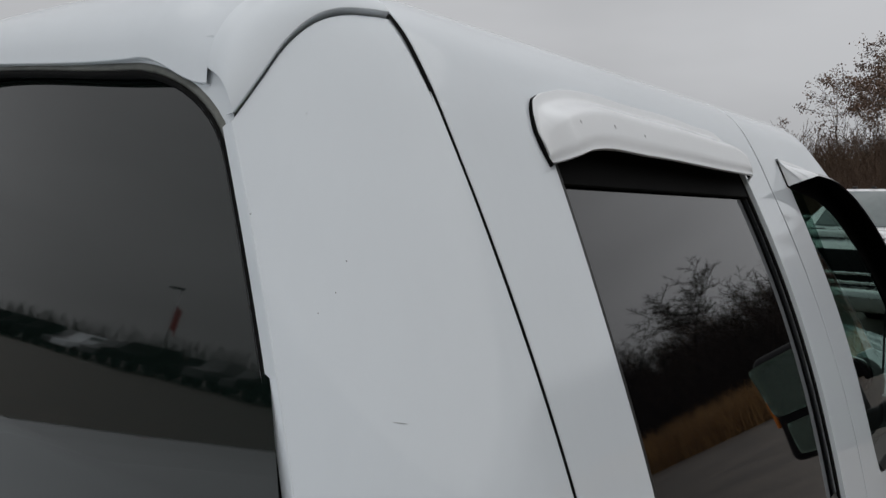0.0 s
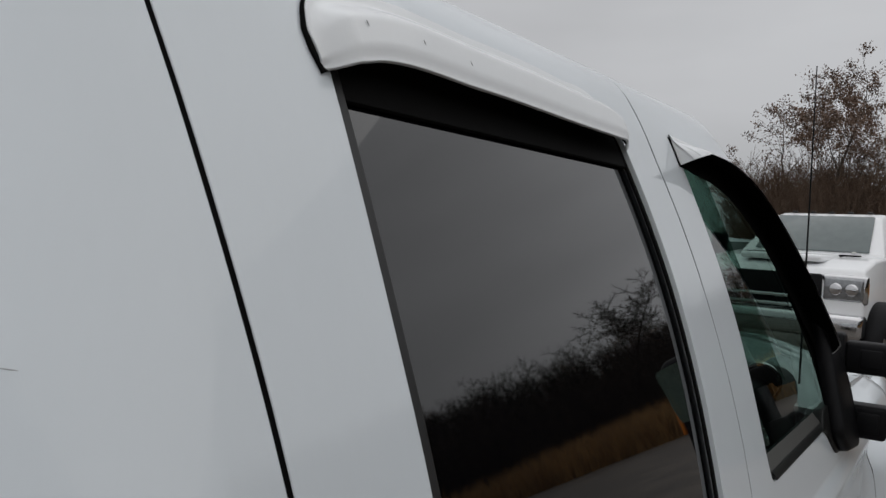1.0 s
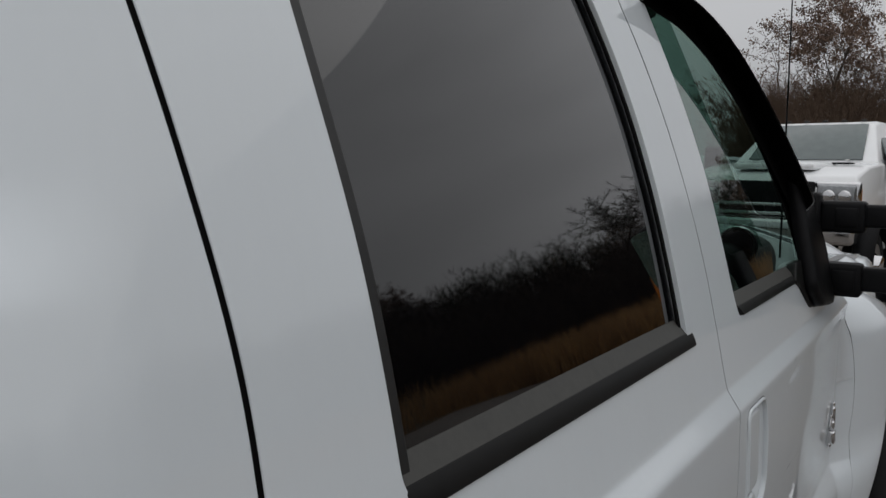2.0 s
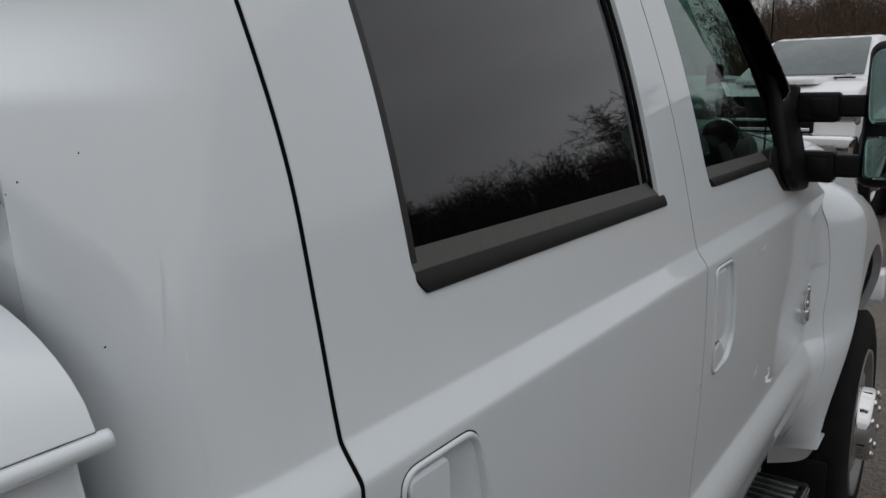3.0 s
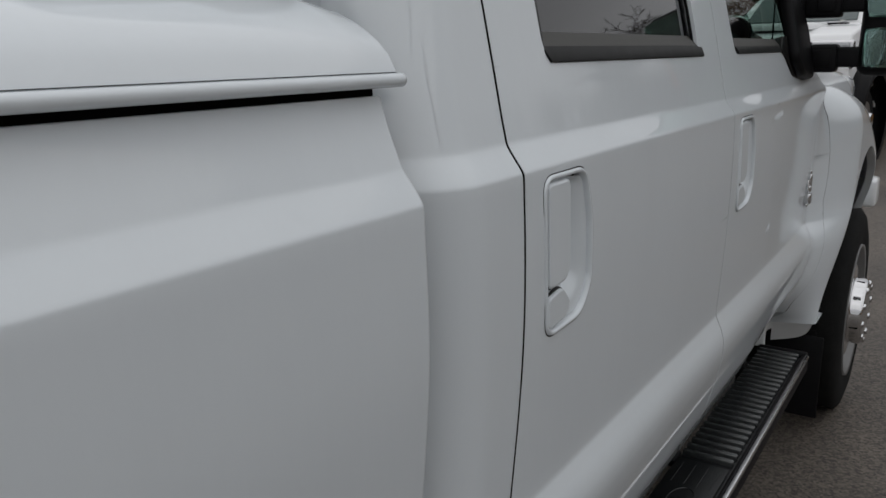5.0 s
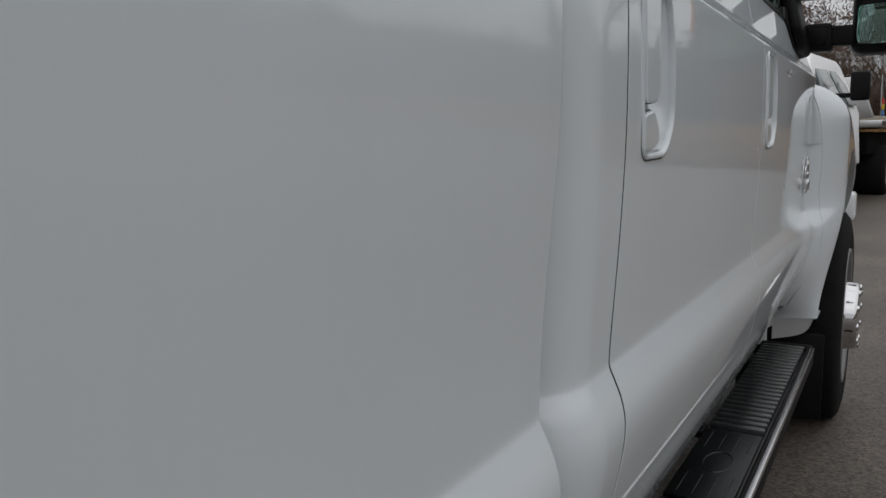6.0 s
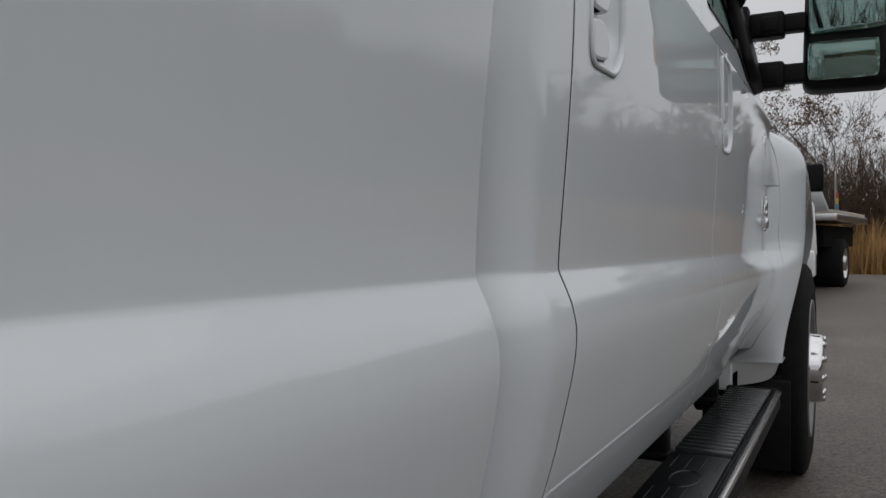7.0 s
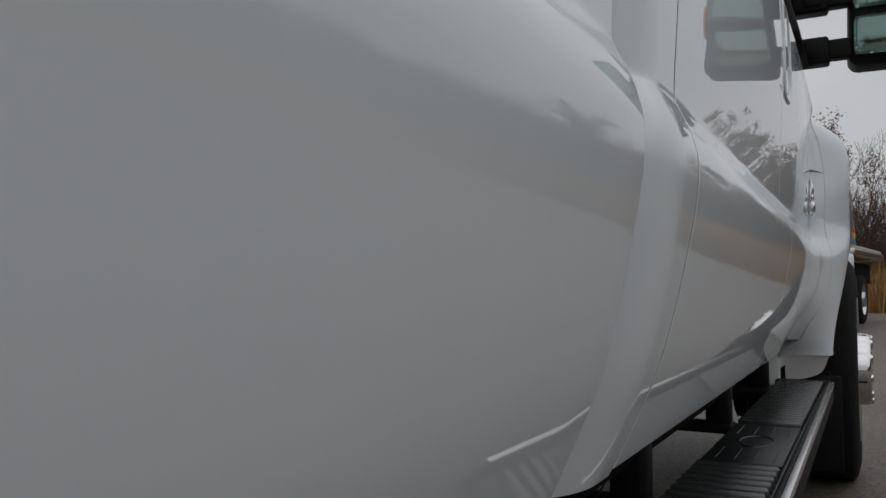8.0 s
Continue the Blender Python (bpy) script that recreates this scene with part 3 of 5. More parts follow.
hole_r, _ = handle_hole(0.438)
rear_door = panel("rear_door", skin, rows_between(0.527, 2.034, extra=corner_zs), lambda s: on_s(GAP_R)(s) + 0.0042, lambda s: on_s(GAP_B)(s) - 0.0026 - 0.001 * float(step01((z_of(s) - 1.6) / 0.2)), PAINT, truck,
                  holes=(hole_r, (wr_l, wr_r, s_of(WR_Z0), s_of(WR_Z1))), cols=44, side=12)
build_handle(0.438, rear_door)


def pane(name, y0, y1, z0, z1, material, door, depth, label="", fl=None, fr=None):
    rows = rows_between(z0, z1, 0.02)
    return panel(name, skin, rows, fl or (lambda s: y0), fr or (lambda s: y1), material, door, label, cols=20, rim=0.004, off=-depth)


pane("door_window", 0, 0, 1.39, 1.872, PRIVACY, rear_door, 0.014, "dark privacy glass", lambda s: on_s(WR_L)(s) + 0.004, lambda s: on_s(WR_R)(s) - 0.002)
pane("window_seal", 0, 0, 1.385, 1.93, SEAL_SHADE_GREY, rear_door, 0.006, "", lambda s: on_s(WR_L)(s) - 0.004, lambda s: on_s(WR_L)(s) + 0.017)
pane("window_seal", 0, 0, 1.395, 1.93, RUBBER, rear_door, 0.007, "", lambda s: on_s(WR_R)(s) - 0.007, lambda s: on_s(WR_R)(s) + 0.004)
pane("window_seal", 0, 0, 1.868, 1.928, RUBBER, rear_door, 0.008, "", lambda s: on_s(WR_L)(s) - 0.003, lambda s: on_s(WR_R)(s) + 0.003)


def belt_trim(y0, y1, door, z_low=1.379, z_high=1.415):
    def low(y, t):
        z = z_low + (z_high - 0.017 - z_low) * t
        return np.array(door_place(y, z, 0.003 - 0.004 * t * t))

    def high(y, t):
        z = z_high - 0.018 + 0.021 * t
        return np.array(door_place(y, z, -0.001 - 0.012 * t))
    panel("belt_trim", low, list(np.linspace(0, 1, 7)), lambda t: y0 + 0.012 * (1 - t) ** 2, lambda t: y1, BELT, door, cols=16, rim=0.012)
    panel("window_sweep", high, list(np.linspace(0, 1, 5)), lambda t: y0 - 0.002, lambda t: y1 - 0.02, FELT, door, cols=16, rim=0.004)


belt_trim(0.525, 1.178, rear_door)


def deflector(door, edge_top, edge_low, ends, material=PAINT_B):
    """A window deflector: edge_top and edge_low give height along y; it stands off the glass at its lower edge."""
    y0, y1 = ends
    n, m = 90, 18
    lean = 0.006

    def outer(y, t):
        q = (y - y0) / (y1 - y0)
        zt, zl = float(edge_top(y)), float(edge_low(y))
        z = zt + (zl - zt) * t
        tail = step01((1 - q) / 0.10 + 0.15)
        lift = step01((t - 0.10) / 0.42)
        stand = 0.0045 + 0.022 * lift * tail * step01(q / 0.045 + 0.12) - 0.003 * step01((t - 0.8) / 0.2)
        return np.array(door_place(y + lean * t * (1 - q), z, stand))

    panel("wind_deflector", lambda t, y: outer(y, t), list(y0 + (y1 - y0) * np.linspace(0, 1, n) ** 1.5), lambda y: 0.0, lambda y: 1.0, material, door, cols=m, rim=0.003, flip=False)

    rear = [(y0 + lean + 0.004, float(edge_low(y0)) - 0.002), (y0 + lean * 0.5, 0.5 * (float(edge_low(y0)) + float(edge_top(y0))))]
    rear += [(y0 + w, float(edge_top(y0 + w))) for w in (0.0, 0.0015, 0.003, 0.006, 0.010, 0.016, 0.024, 0.034)]
    foam_v, foam_f = [], []
    for k, (y, z) in enumerate(rear):
        a, b = np.array(rear[max(k - 1, 0)]), np.array(rear[min(k + 1, len(rear) - 1)])
        side = np.array((a[1] - b[1], b[0] - a[0])) / float(np.hypot(*(b - a)))
        wide = 0.0052 * (1 - k / (len(rear) - 1)) ** 0.6 + 0.0004
        for w, h in ((-0.004, 0.0015), (-0.004, 0.0035), (wide, 0.0030), (wide, 0.0003)):
            foam_v.append(door_place(y + side[0] * w, z + side[1] * w, h))
        if k:
            i = 4 * k
            foam_f += [(i - 4 + j, i - 4 + (j + 1) % 4, i + (j + 1) % 4, i + j) for j in range(4)]
    raw("foam_edge", foam_v, foam_f, GAPBLACK, door, "black foam tape along the edge", smooth=False)

    def under(y, t):
        return outer(y, t) - np.array([0.0035, 0, 0.0012])
    panel("deflector_lining", lambda t, y: under(y, t), list(np.linspace(y0 + 0.002, y1 - 0.002, n)), lambda y: 0.03, lambda y: 0.985, RUBBER, door, cols=m, rim=0.0, flip=True)


deflector(rear_door, table((0.49, 1.906), (0.496, 1.912), (0.499, 1.925), (0.506, 1.938), (0.52, 1.9475), (0.545, 1.9545), (0.76, 1.963), (0.95, 1.958), (1.06, 1.944), (1.118, 1.897)),
          table((0.48, 1.884), (0.51, 1.882), (0.55, 1.890), (0.70, 1.893), (0.95, 1.889), (1.118, 1.888)), (0.496, 1.116))

# ---- front door ----
WF_Z0, WF_Z1 = 1.379, 1.925
WF_L = table((1.37, 1.424), (1.41, 1.412), (1.5, 1.402), (1.65, 1.392), (1.77, 1.378), (1.87, 1.364), (1.93, 1.36))
WF_R = table((1.37, 2.075), (1.46, 2.055), (1.58, 2.0), (1.685, 1.935), (1.78, 1.85), (1.86, 1.73), (1.905, 1.56), (1.93, 1.42))
FRONT_GAP = table((0.40, 2.40), (0.478, 2.382), (0.53, 2.36), (0.58, 2.335), (0.63, 2.345), (0.70, 2.37), (0.79, 2.395), (0.85, 2.425), (0.90, 2.435), (1.0, 2.46), (1.1, 2.47), (1.19, 2.465), (1.30, 2.38), (1.36, 2.24), (1.42, 2.165), (1.55, 2.09), (1.68, 2.01), (1.78, 1.925), (1.87, 1.82), (1.95, 1.70), (2.06, 1.62))


def wf_l(s):
    return corner(WF_L, WF_Z0, 0.012, 1)(float(z_of(s)))


def wf_r(s):
    return float(WF_R(z_of(s)))


FLARE_FROM = table((0.40, 2.41), (0.48, 2.392), (0.53, 2.335), (0.58, 2.29), (0.63, 2.28), (0.70, 2.30), (0.79, 2.325), (0.86, 2.34), (0.95, 2.36), (1.05, 2.395), (1.12, 2.42), (1.19, 2.445), (1.25, 2.47), (1.4, 2.60))
FLARE_TOP = table((2.0, 1.10), (2.25, 1.165), (2.40, 1.222), (2.52, 1.252), (2.66, 1.262), (2.80, 1.250), (2.95, 1.214), (3.15, 1.135), (3.33, 1.03), (3.45, 0.94), (3.62, 0.80))
WY, WZ, WR = 2.955, 0.392, 0.392
ARCH_Y, ARCH_Z, ARCH_C = 0.512, 0.625, 0.405


def flare_lip(z):
    """Height to the flare's edge: how far forward and how far out it lies."""
    out = 0.050 + 0.056 * float(step01((z - 0.45) / 0.42))
    if z < 0.9:
        return WY - ARCH_Y * math.sqrt(max(0.0, 1 - ((z - ARCH_C) / ARCH_Z) ** 2)), out
    return 2.643 + 0.10 * (z - 0.9), out


def front_body(y, z):
    """Side skin ahead of the handle: the door draws in, then sweeps out to the proud, round-shouldered wheel flare."""
    x = float(x_of(z))
    x -= 0.030 * float(step01((y - 1.65) / 0.55) * step01((0.70 - z) / 0.16))
    x -= 0.018 * min(1.0, max(0.0, (y - 1.62) / 0.76)) ** 1.7 * float(step01((1.30 - z) / 0.10) * step01((z - 0.76) / 0.12))
    start = float(FLARE_FROM(z))
    ahead, out = flare_lip(z)
    d, span = y - start, max(0.05, ahead - start)
    d = 0.5 * (d + math.sqrt(d * d + 0.00003))
    q = min(1.0, d / span)
    q = 1 - (1 - q) ** 1.3
    v = float(np.clip((float(FLARE_TOP(y)) - z) / 0.17, 0.0, 1.0))
    shoulder = math.sqrt(max(0.0, 1 - (1 - v) ** 2.4)) if z > 0.8 else 1.0
    nose = 0.55 * max(0.0, y - 3.22) ** 1.6
    return x + (out - x) * q * shoulder - nose


def front_skin(y, s):
    p = skin(y, s)
    if y > 1.7:
        p[0] += front_body(y, float(p[2])) - float(x_of(p[2]))
    return p


hole_f, _ = handle_hole(1.326)
front_door = panel("front_door", front_skin, rows_between(0.527, 2.034, extra=corner_zs), lambda s: on_s(GAP_B)(s) + 0.0026 + 0.001 * float(step01((z_of(s) - 1.6) / 0.2)), lambda s: on_s(FRONT_GAP)(s) - 0.002, PAINT, truck,
                   holes=(hole_f, (wf_l, wf_r, s_of(WF_Z0), s_of(WF_Z1))), cols=50, side=12)
build_handle(1.326, front_door)
pane("door_window", 0, 0, 1.385, 1.915, GREEN_GLASS, front_door, 0.014, "clear green tinted glass", lambda s: wf_l(s) + 0.004, lambda s: wf_r(s) - 0.006)
pane("window_seal", 0, 0, 1.385, 1.92, RUBBER, front_door, 0.007, "", lambda s: wf_l(s) - 0.004, lambda s: wf_l(s) + 0.008)
pane("window_seal", 0, 0, 1.385, 1.918, RUBBER, front_door, 0.008, "", lambda s: wf_r(s) - 0.055 - 0.03 * step01((z_of(s) - 1.75) / 0.1), lambda s: wf_r(s) + 0.004)
belt_trim(1.43, 1.90, front_door, 1.381, 1.413)


# deflector along the sloping front edge of the front window
top_line = curve_through([(1.345, 1.936), (1.53, 1.926), (1.70, 1.895), (1.82, 1.825), (1.92, 1.735), (1.985, 1.645), (2.035, 1.545)], 70)
low_line = curve_through([(1.352, 1.876), (1.50, 1.868), (1.62, 1.833), (1.73, 1.765), (1.84, 1.665), (1.93, 1.58), (2.02, 1.50)], 70)


def front_deflector(t, k):
    i = min(68, max(0, int(k)))
    w = k - i
    a = top_line[i] * (1 - w) + top_line[i + 1] * w
    b = low_line[i] * (1 - w) + low_line[i + 1] * w
    q = a + (b - a) * t
    ends = step01(min(k / 2.0 + 0.45, (69 - k) / 5.0 + 0.25))
    return np.array(door_place(q[0], q[1], 0.003 + 0.050 * step01(t * 1.15) * ends))


panel("wind_deflector", front_deflector, list(np.linspace(0.01, 68.9, 70)), lambda k: 0.0, lambda k: 0.80, PAINT_B, front_door, cols=12, rim=0.003, rims="l")
panel("deflector_lining", lambda t, k: front_deflector(t, k) - np.array([0.0035, 0, 0.001]), list(np.linspace(0.3, 68.7, 70)), lambda k: 0.02, lambda k: 0.806, RUBBER, front_door, cols=12, rim=0.0, flip=True)


# black strip laid over the window frame, beneath the deflector
def frame_band(t, k):
    i = min(68, max(0, int(k)))
    w = k - i
    a = top_line[i] * (1 - w) + top_line[i + 1] * w
    b = low_line[i] * (1 - w) + low_line[i + 1] * w
    q = a + (b - a) * t
    return np.array(door_place(q[0] - 0.005 * (1 - step01(k / 2.0)), q[1], 0.0014))


panel("foam_tape", frame_band, list(np.linspace(0.01, 68.5, 70)), lambda k: 0.05, lambda k: 0.82 + 0.12 * step01(k / 8.0), GAPBLACK, front_door, "black strip on the frame under the deflector", cols=8, rim=0.001)
panel("end_foam", lambda t, u: np.array(frame_band(t, 0.4)) * (1 - u) + front_deflector(t, 0.4) * u - np.array([0.001, 0, 0]), list(np.linspace(0, 1, 4)), lambda u: 0.04, lambda u: 0.80, PAINT_B, front_door, cols=8, rim=0.0)

# black weather strips, nearly flush: their black also carries the shade of the door gaps
panel("weather_strip", skin, rows_between(0.42, 2.03, 0.02), lambda s: on_s(GAP_R)(s) - 0.004, lambda s: on_s(GAP_R)(s) + 0.005, GAPBLACK, truck, cols=2, rim=0.0, off=-0.0009)
panel("weather_strip", front_skin, rows_between(0.53, 1.30, 0.02), lambda s: on_s(FRONT_GAP)(s) - 0.003, lambda s: on_s(FRONT_GAP)(s) + 0.003, GAPBLACK, truck, cols=2, rim=0.0, off=-0.0008)
panel("weather_strip", skin, rows_between(0.42, 2.03, 0.02), lambda s: on_s(GAP_B)(s) - 0.0042, lambda s: on_s(GAP_B)(s) + 0.0042, GAPBLACK, truck, cols=2, rim=0.0, off=-0.0007)

# dark inner shell behind the gaps, its near-black put in for their shade
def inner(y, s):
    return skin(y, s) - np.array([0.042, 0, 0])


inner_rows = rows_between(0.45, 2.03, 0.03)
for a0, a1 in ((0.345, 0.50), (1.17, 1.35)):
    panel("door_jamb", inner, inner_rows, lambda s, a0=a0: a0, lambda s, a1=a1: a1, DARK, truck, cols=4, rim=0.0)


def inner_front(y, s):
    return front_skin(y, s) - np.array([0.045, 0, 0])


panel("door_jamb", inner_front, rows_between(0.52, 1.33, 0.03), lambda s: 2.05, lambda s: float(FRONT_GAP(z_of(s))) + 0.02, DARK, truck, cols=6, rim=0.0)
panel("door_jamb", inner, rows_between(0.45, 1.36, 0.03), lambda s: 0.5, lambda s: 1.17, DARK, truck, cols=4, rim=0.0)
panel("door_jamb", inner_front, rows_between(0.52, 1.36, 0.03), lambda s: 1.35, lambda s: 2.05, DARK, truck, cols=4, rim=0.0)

# ---- back wall of the cab with its window ----
RW_Z0, RW_Z1 = 1.462, 1.952


def back_wall(a, z):
    crown = 0.030 * float(step01((1.0 - abs(a - 1.0) - 0.37) / 0.45)) * min(1.0, max(0.0, (z - RW_Z0) / (RW_Z1 - RW_Z0)))
    return np.array([-a, back_y(z) + 0.0015, z + crown])


def wall_edge(z):
    return float(x_of(z)) - corner_inset(z) + 0.001


def rw_right(z):
    v = wall_edge(z) - 0.017 + 0.003 * float(step01((1.62 - z) / 0.1))
    low = max(0.0, 0.06 - (z - RW_Z0))
    v -= 0.06 - math.sqrt(max(0.0, 0.0036 - min(low, 0.06) ** 2))
    k = max(0.0, 0.075 - (RW_Z1 - z))
    return v - 1.5 * (0.075 - math.sqrt(max(0.0, 0.075**2 - min(k, 0.075) ** 2)))


wall_rows = sorted({round(v, 5) for v in np.r_[np.linspace(0.9, RW_Z0, 12), np.linspace(RW_Z0, RW_Z0 + 0.05, 9), np.linspace(RW_Z0 + 0.05, RW_Z1 - 0.075, 30), np.linspace(RW_Z1 - 0.075, RW_Z1, 12), np.linspace(RW_Z1, 1.975, 4)]})
panel("back_wall", back_wall, wall_rows, lambda z: -wall_edge(z), lambda z: -(2 * MID - wall_edge(z)), PAINT, truck,
      holes=((lambda z: -rw_right(z), lambda z: -(2 * MID - rw_right(z)), RW_Z0, RW_Z1),), cols=30, side=6, rim=0.003, rims="")


def rear_glass(a, z):
    p = back_wall(a, z)
    p[1] += 0.080 * (z - 1.72)
    return p


panel("rear_window", rear_glass, list(np.linspace(RW_Z0 - 0.005, RW_Z1 + 0.005, 40)), lambda z: -rw_right(min(max(z, RW_Z0 + 1e-4), RW_Z1 - 1e-4)) - 0.008,
      lambda z: -(2 * MID - rw_right(min(max(z, RW_Z0 + 1e-4), RW_Z1 - 1e-4))) + 0.008, REARGLASS, truck, "dark tinted rear window", cols=30, rim=0.0, off=-0.002)
zs = np.r_[RW_Z0 + 0.06 * (1 - np.cos(np.linspace(0.0, math.pi / 2, 12))), np.linspace(RW_Z0 + 0.06, RW_Z1 - 0.075, 24)[1:-1], RW_Z1 - 0.075 * (1 - np.sin(np.linspace(0.0, math.pi / 2, 12)))]
edge_right = [(-rw_right(min(max(float(z), RW_Z0 + 1e-4), RW_Z1 - 1e-4)), float(z)) for z in zs]
top_run = [(edge_right[-1][0] + (2.0 - 2 * edge_right[-1][0]) * k / 24, RW_Z1) for k in range(1, 24)]
edge_left = [(2.0 - a, z) for a, z in reversed(edge_right)]
low_run = [(edge_left[-1][0] + (edge_right[0][0] - edge_left[-1][0]) * k / 24, RW_Z0) for k in range(1, 24)]
WINDOW_LINE = np.array(edge_right + top_run + edge_left + low_run)


def window_ring(name, profile, material, label=""):
    """A moulding round the rear window; profile: (inward, outward of the wall) pairs."""
    n = len(WINDOW_LINE)
    verts, faces = [], []
    for k in range(n):
        t = WINDOW_LINE[(k + 1) % n] - WINDOW_LINE[k - 1]
        t = t / max(1e-9, float(np.hypot(*t)))
        inward = np.array([t[1], -t[0]])
        for w, h in profile:
            q = WINDOW_LINE[k] + inward * w
            verts.append(back_wall(q[0], q[1]) - np.array([0, h, 0]))
    m = len(profile)
    for k in range(n):
        for i in range(m - 1):
            a, b = k * m + i, ((k + 1) % n) * m + i
            faces.append((a, a + 1, b + 1, b))
    raw(name, verts, faces, material, truck, label)


window_ring("rear_window_rubber", [(-0.0015, -0.004), (-0.0015, 0.0020), (0.001, 0.0030), (0.0035, 0.0020), (0.0045, -0.001), (0.0045, -0.008)], RUBBER, "black rubber round the rear window")
window_ring("rear_window_seal", [(-0.0085, -0.003), (-0.0085, 0.0004), (-0.005, 0.0016), (-0.0017, 0.0012), (-0.0017, -0.004)], WINDOW_EDGE, "weathered grey seal")

# ---- far side of the cab, closed ----
for ob in list(truck.children):
    if ob.name.split(".")[0] in ("rear_quarter", "upper_quarter", "roof_rail", "rear_door", "front_door"):
        far = mirror_part(ob)
        for c in ob.children:
            if c.name.split(".")[0] in ("door_window", "window_seal", "wind_deflector", "belt_trim"):
                o = mirror_part(c)
                o.parent = far

# ---- bed with its domed lid ----
BED_OUT, BED_END = 0.010, 0.194


def bed_skin(y, s):
    p = skin(1.0, s)
    q = np.clip((y - (BED_END - 0.006)) / 0.006, 0, 1)
    out = BED_OUT * step01((p[2] - 0.9) / 0.25) - 0.009 * step01((p[2] - 1.275) / 0.075)
    return np.array([p[0] + out - 0.004 * (1 - math.sqrt(max(0.0, 1 - q * q))), y, p[2]])


bed = panel("bed_side", bed_skin, rows_between(0.50, 1.3555), lambda s: -2.3, lambda s: BED_END - 0.0062, PAINT, truck, cols=60, rim=0.02, rims="lbt")
mirror_part(bed)
panel("bed_corner", bed_skin, rows_between(0.50, 1.3555), lambda s: BED_END - 0.0062, lambda s: BED_END - 0.0002, PAINT, truck, cols=8, rim=0.02, rims="rt", edge=0.0004)
part("bed_front_wall", rbox(1.84, 0.02, 0.72, (MID, REAR - 0.03, 0.97), 0.004), DARK, truck)
part("bed_floor", rbox(1.9, 2.4, 0.05, (MID, -1.05, 0.62), 0.004), DARK, truck)
LID = curve_through([(-0.001, 1.3768), (-0.010, 1.394), (-0.030, 1.413), (-0.057, 1.4295), (-0.090, 1.4425), (-0.14, 1.449), (-0.21, 1.451), (-0.315, 1.453), (-0.35, 1.470), (-0.39, 1.490), (-0.46, 1.505), (-0.7, 1.516), (-1.0, 1.52)], 60)


def lid_top(y, k):
    i = min(58, max(0, int(k)))
    w = k - i
    x, z = LID[i] * (1 - w) + LID[i + 1] * w
    q = np.clip((y - (REAR - 0.017)) / 0.014, 0, 1)
    return np.array([x, y, z - 0.006 * q * q * min(1.0, k / 6.0)])


lid = panel("bed_cover", lid_top, list(np.linspace(0.0, 58.99, 60)), lambda k: -2.3, lambda k: REAR - 0.003, PAINT, truck, "domed white hard bed cover", cols=60, rim=0.03)
mirror_part(lid)
part("cover_lip", tube([(-0.001, -2.3, 1.3695), (-0.001, -1.0, 1.3695), (-0.001, REAR + 0.002, 1.3695), (-0.001, REAR + 0.005, 1.3695)], 0.0061, 14), PAINT, truck)
part("lip_seam", tube([(0.0000, -2.3, 1.3762), (0.0000, -1.0, 1.3762), (0.0000, REAR - 0.003, 1.3762)], 0.0003, 6), SEAL_SHADE_GREY, truck)
# black bar put in for the shadow line beneath the lip
part("cover_seal", rbox(0.05, 2.487, 0.014, (-0.041, -1.059, 1.3575), 0.003), GAPBLACK, truck)

# ---- front wing, flare and wheel ----
def wing(a, z):
    """Wing skin over y and z, swelling to the wheel flare."""
    top = float(np.clip((z - 1.14) / 0.20, 0, 1))
    return np.array([front_body(a, z) - 0.15 * top**2.4, a, z])


def arch_half(z):
    return ARCH_Y * math.sqrt(max(0.0, 1 - ((z - ARCH_C) / ARCH_Z) ** 2))


def arch_l(z):
    return WY - arch_half(z)


def arch_r(z):
    return WY + arch_half(z)


WING_LOW = 0.478
arch_top = ARCH_C + ARCH_Z - 0.0005
wing_rows = sorted({round(float(v), 5) for v in np.r_[np.linspace(WING_LOW, 0.86, 40), arch_top - np.geomspace(0.0006, 0.17, 18), np.linspace(arch_top, 1.20, 20), np.linspace(1.20, 1.27, 26), np.linspace(1.27, 1.34, 10)]})
wing_ob = panel("front_wing", wing, wing_rows, lambda z: float(FRONT_GAP(z)) + 0.0022, lambda z: 3.62, PAINT, truck,
                holes=((arch_l, arch_r, WING_LOW - 0.003, arch_top),), cols=80, side=44, rim=0.03, edge=0.004)
mirror_part(wing_ob)


def flare_end(t, k):
    """The turned-under lower end of the flare: a plate that faces back."""
    y = float(FRONT_GAP(WING_LOW)) + 0.004 + (arch_l(WING_LOW) - float(FRONT_GAP(WING_LOW)) - 0.005) * t
    p = wing(y, WING_LOW)
    drop = (0.098 - 0.032 * t) * max(0.0, 1 - t**7) ** 0.6
    return p + np.array([-0.012 * k - 0.004, 0.007 + 0.058 * k, -drop * k - 0.0005])


panel("flare_end", flare_end, list(np.linspace(0, 1, 10)), lambda k: 0.0, lambda k: 0.99, PAINT_B, truck, cols=40, rim=0.006, flip=True)

part("flare_inner", rbox(0.085, 0.012, 0.20, (-0.140, 2.402, 0.478), 0.008, 3), PAINT_B, truck)

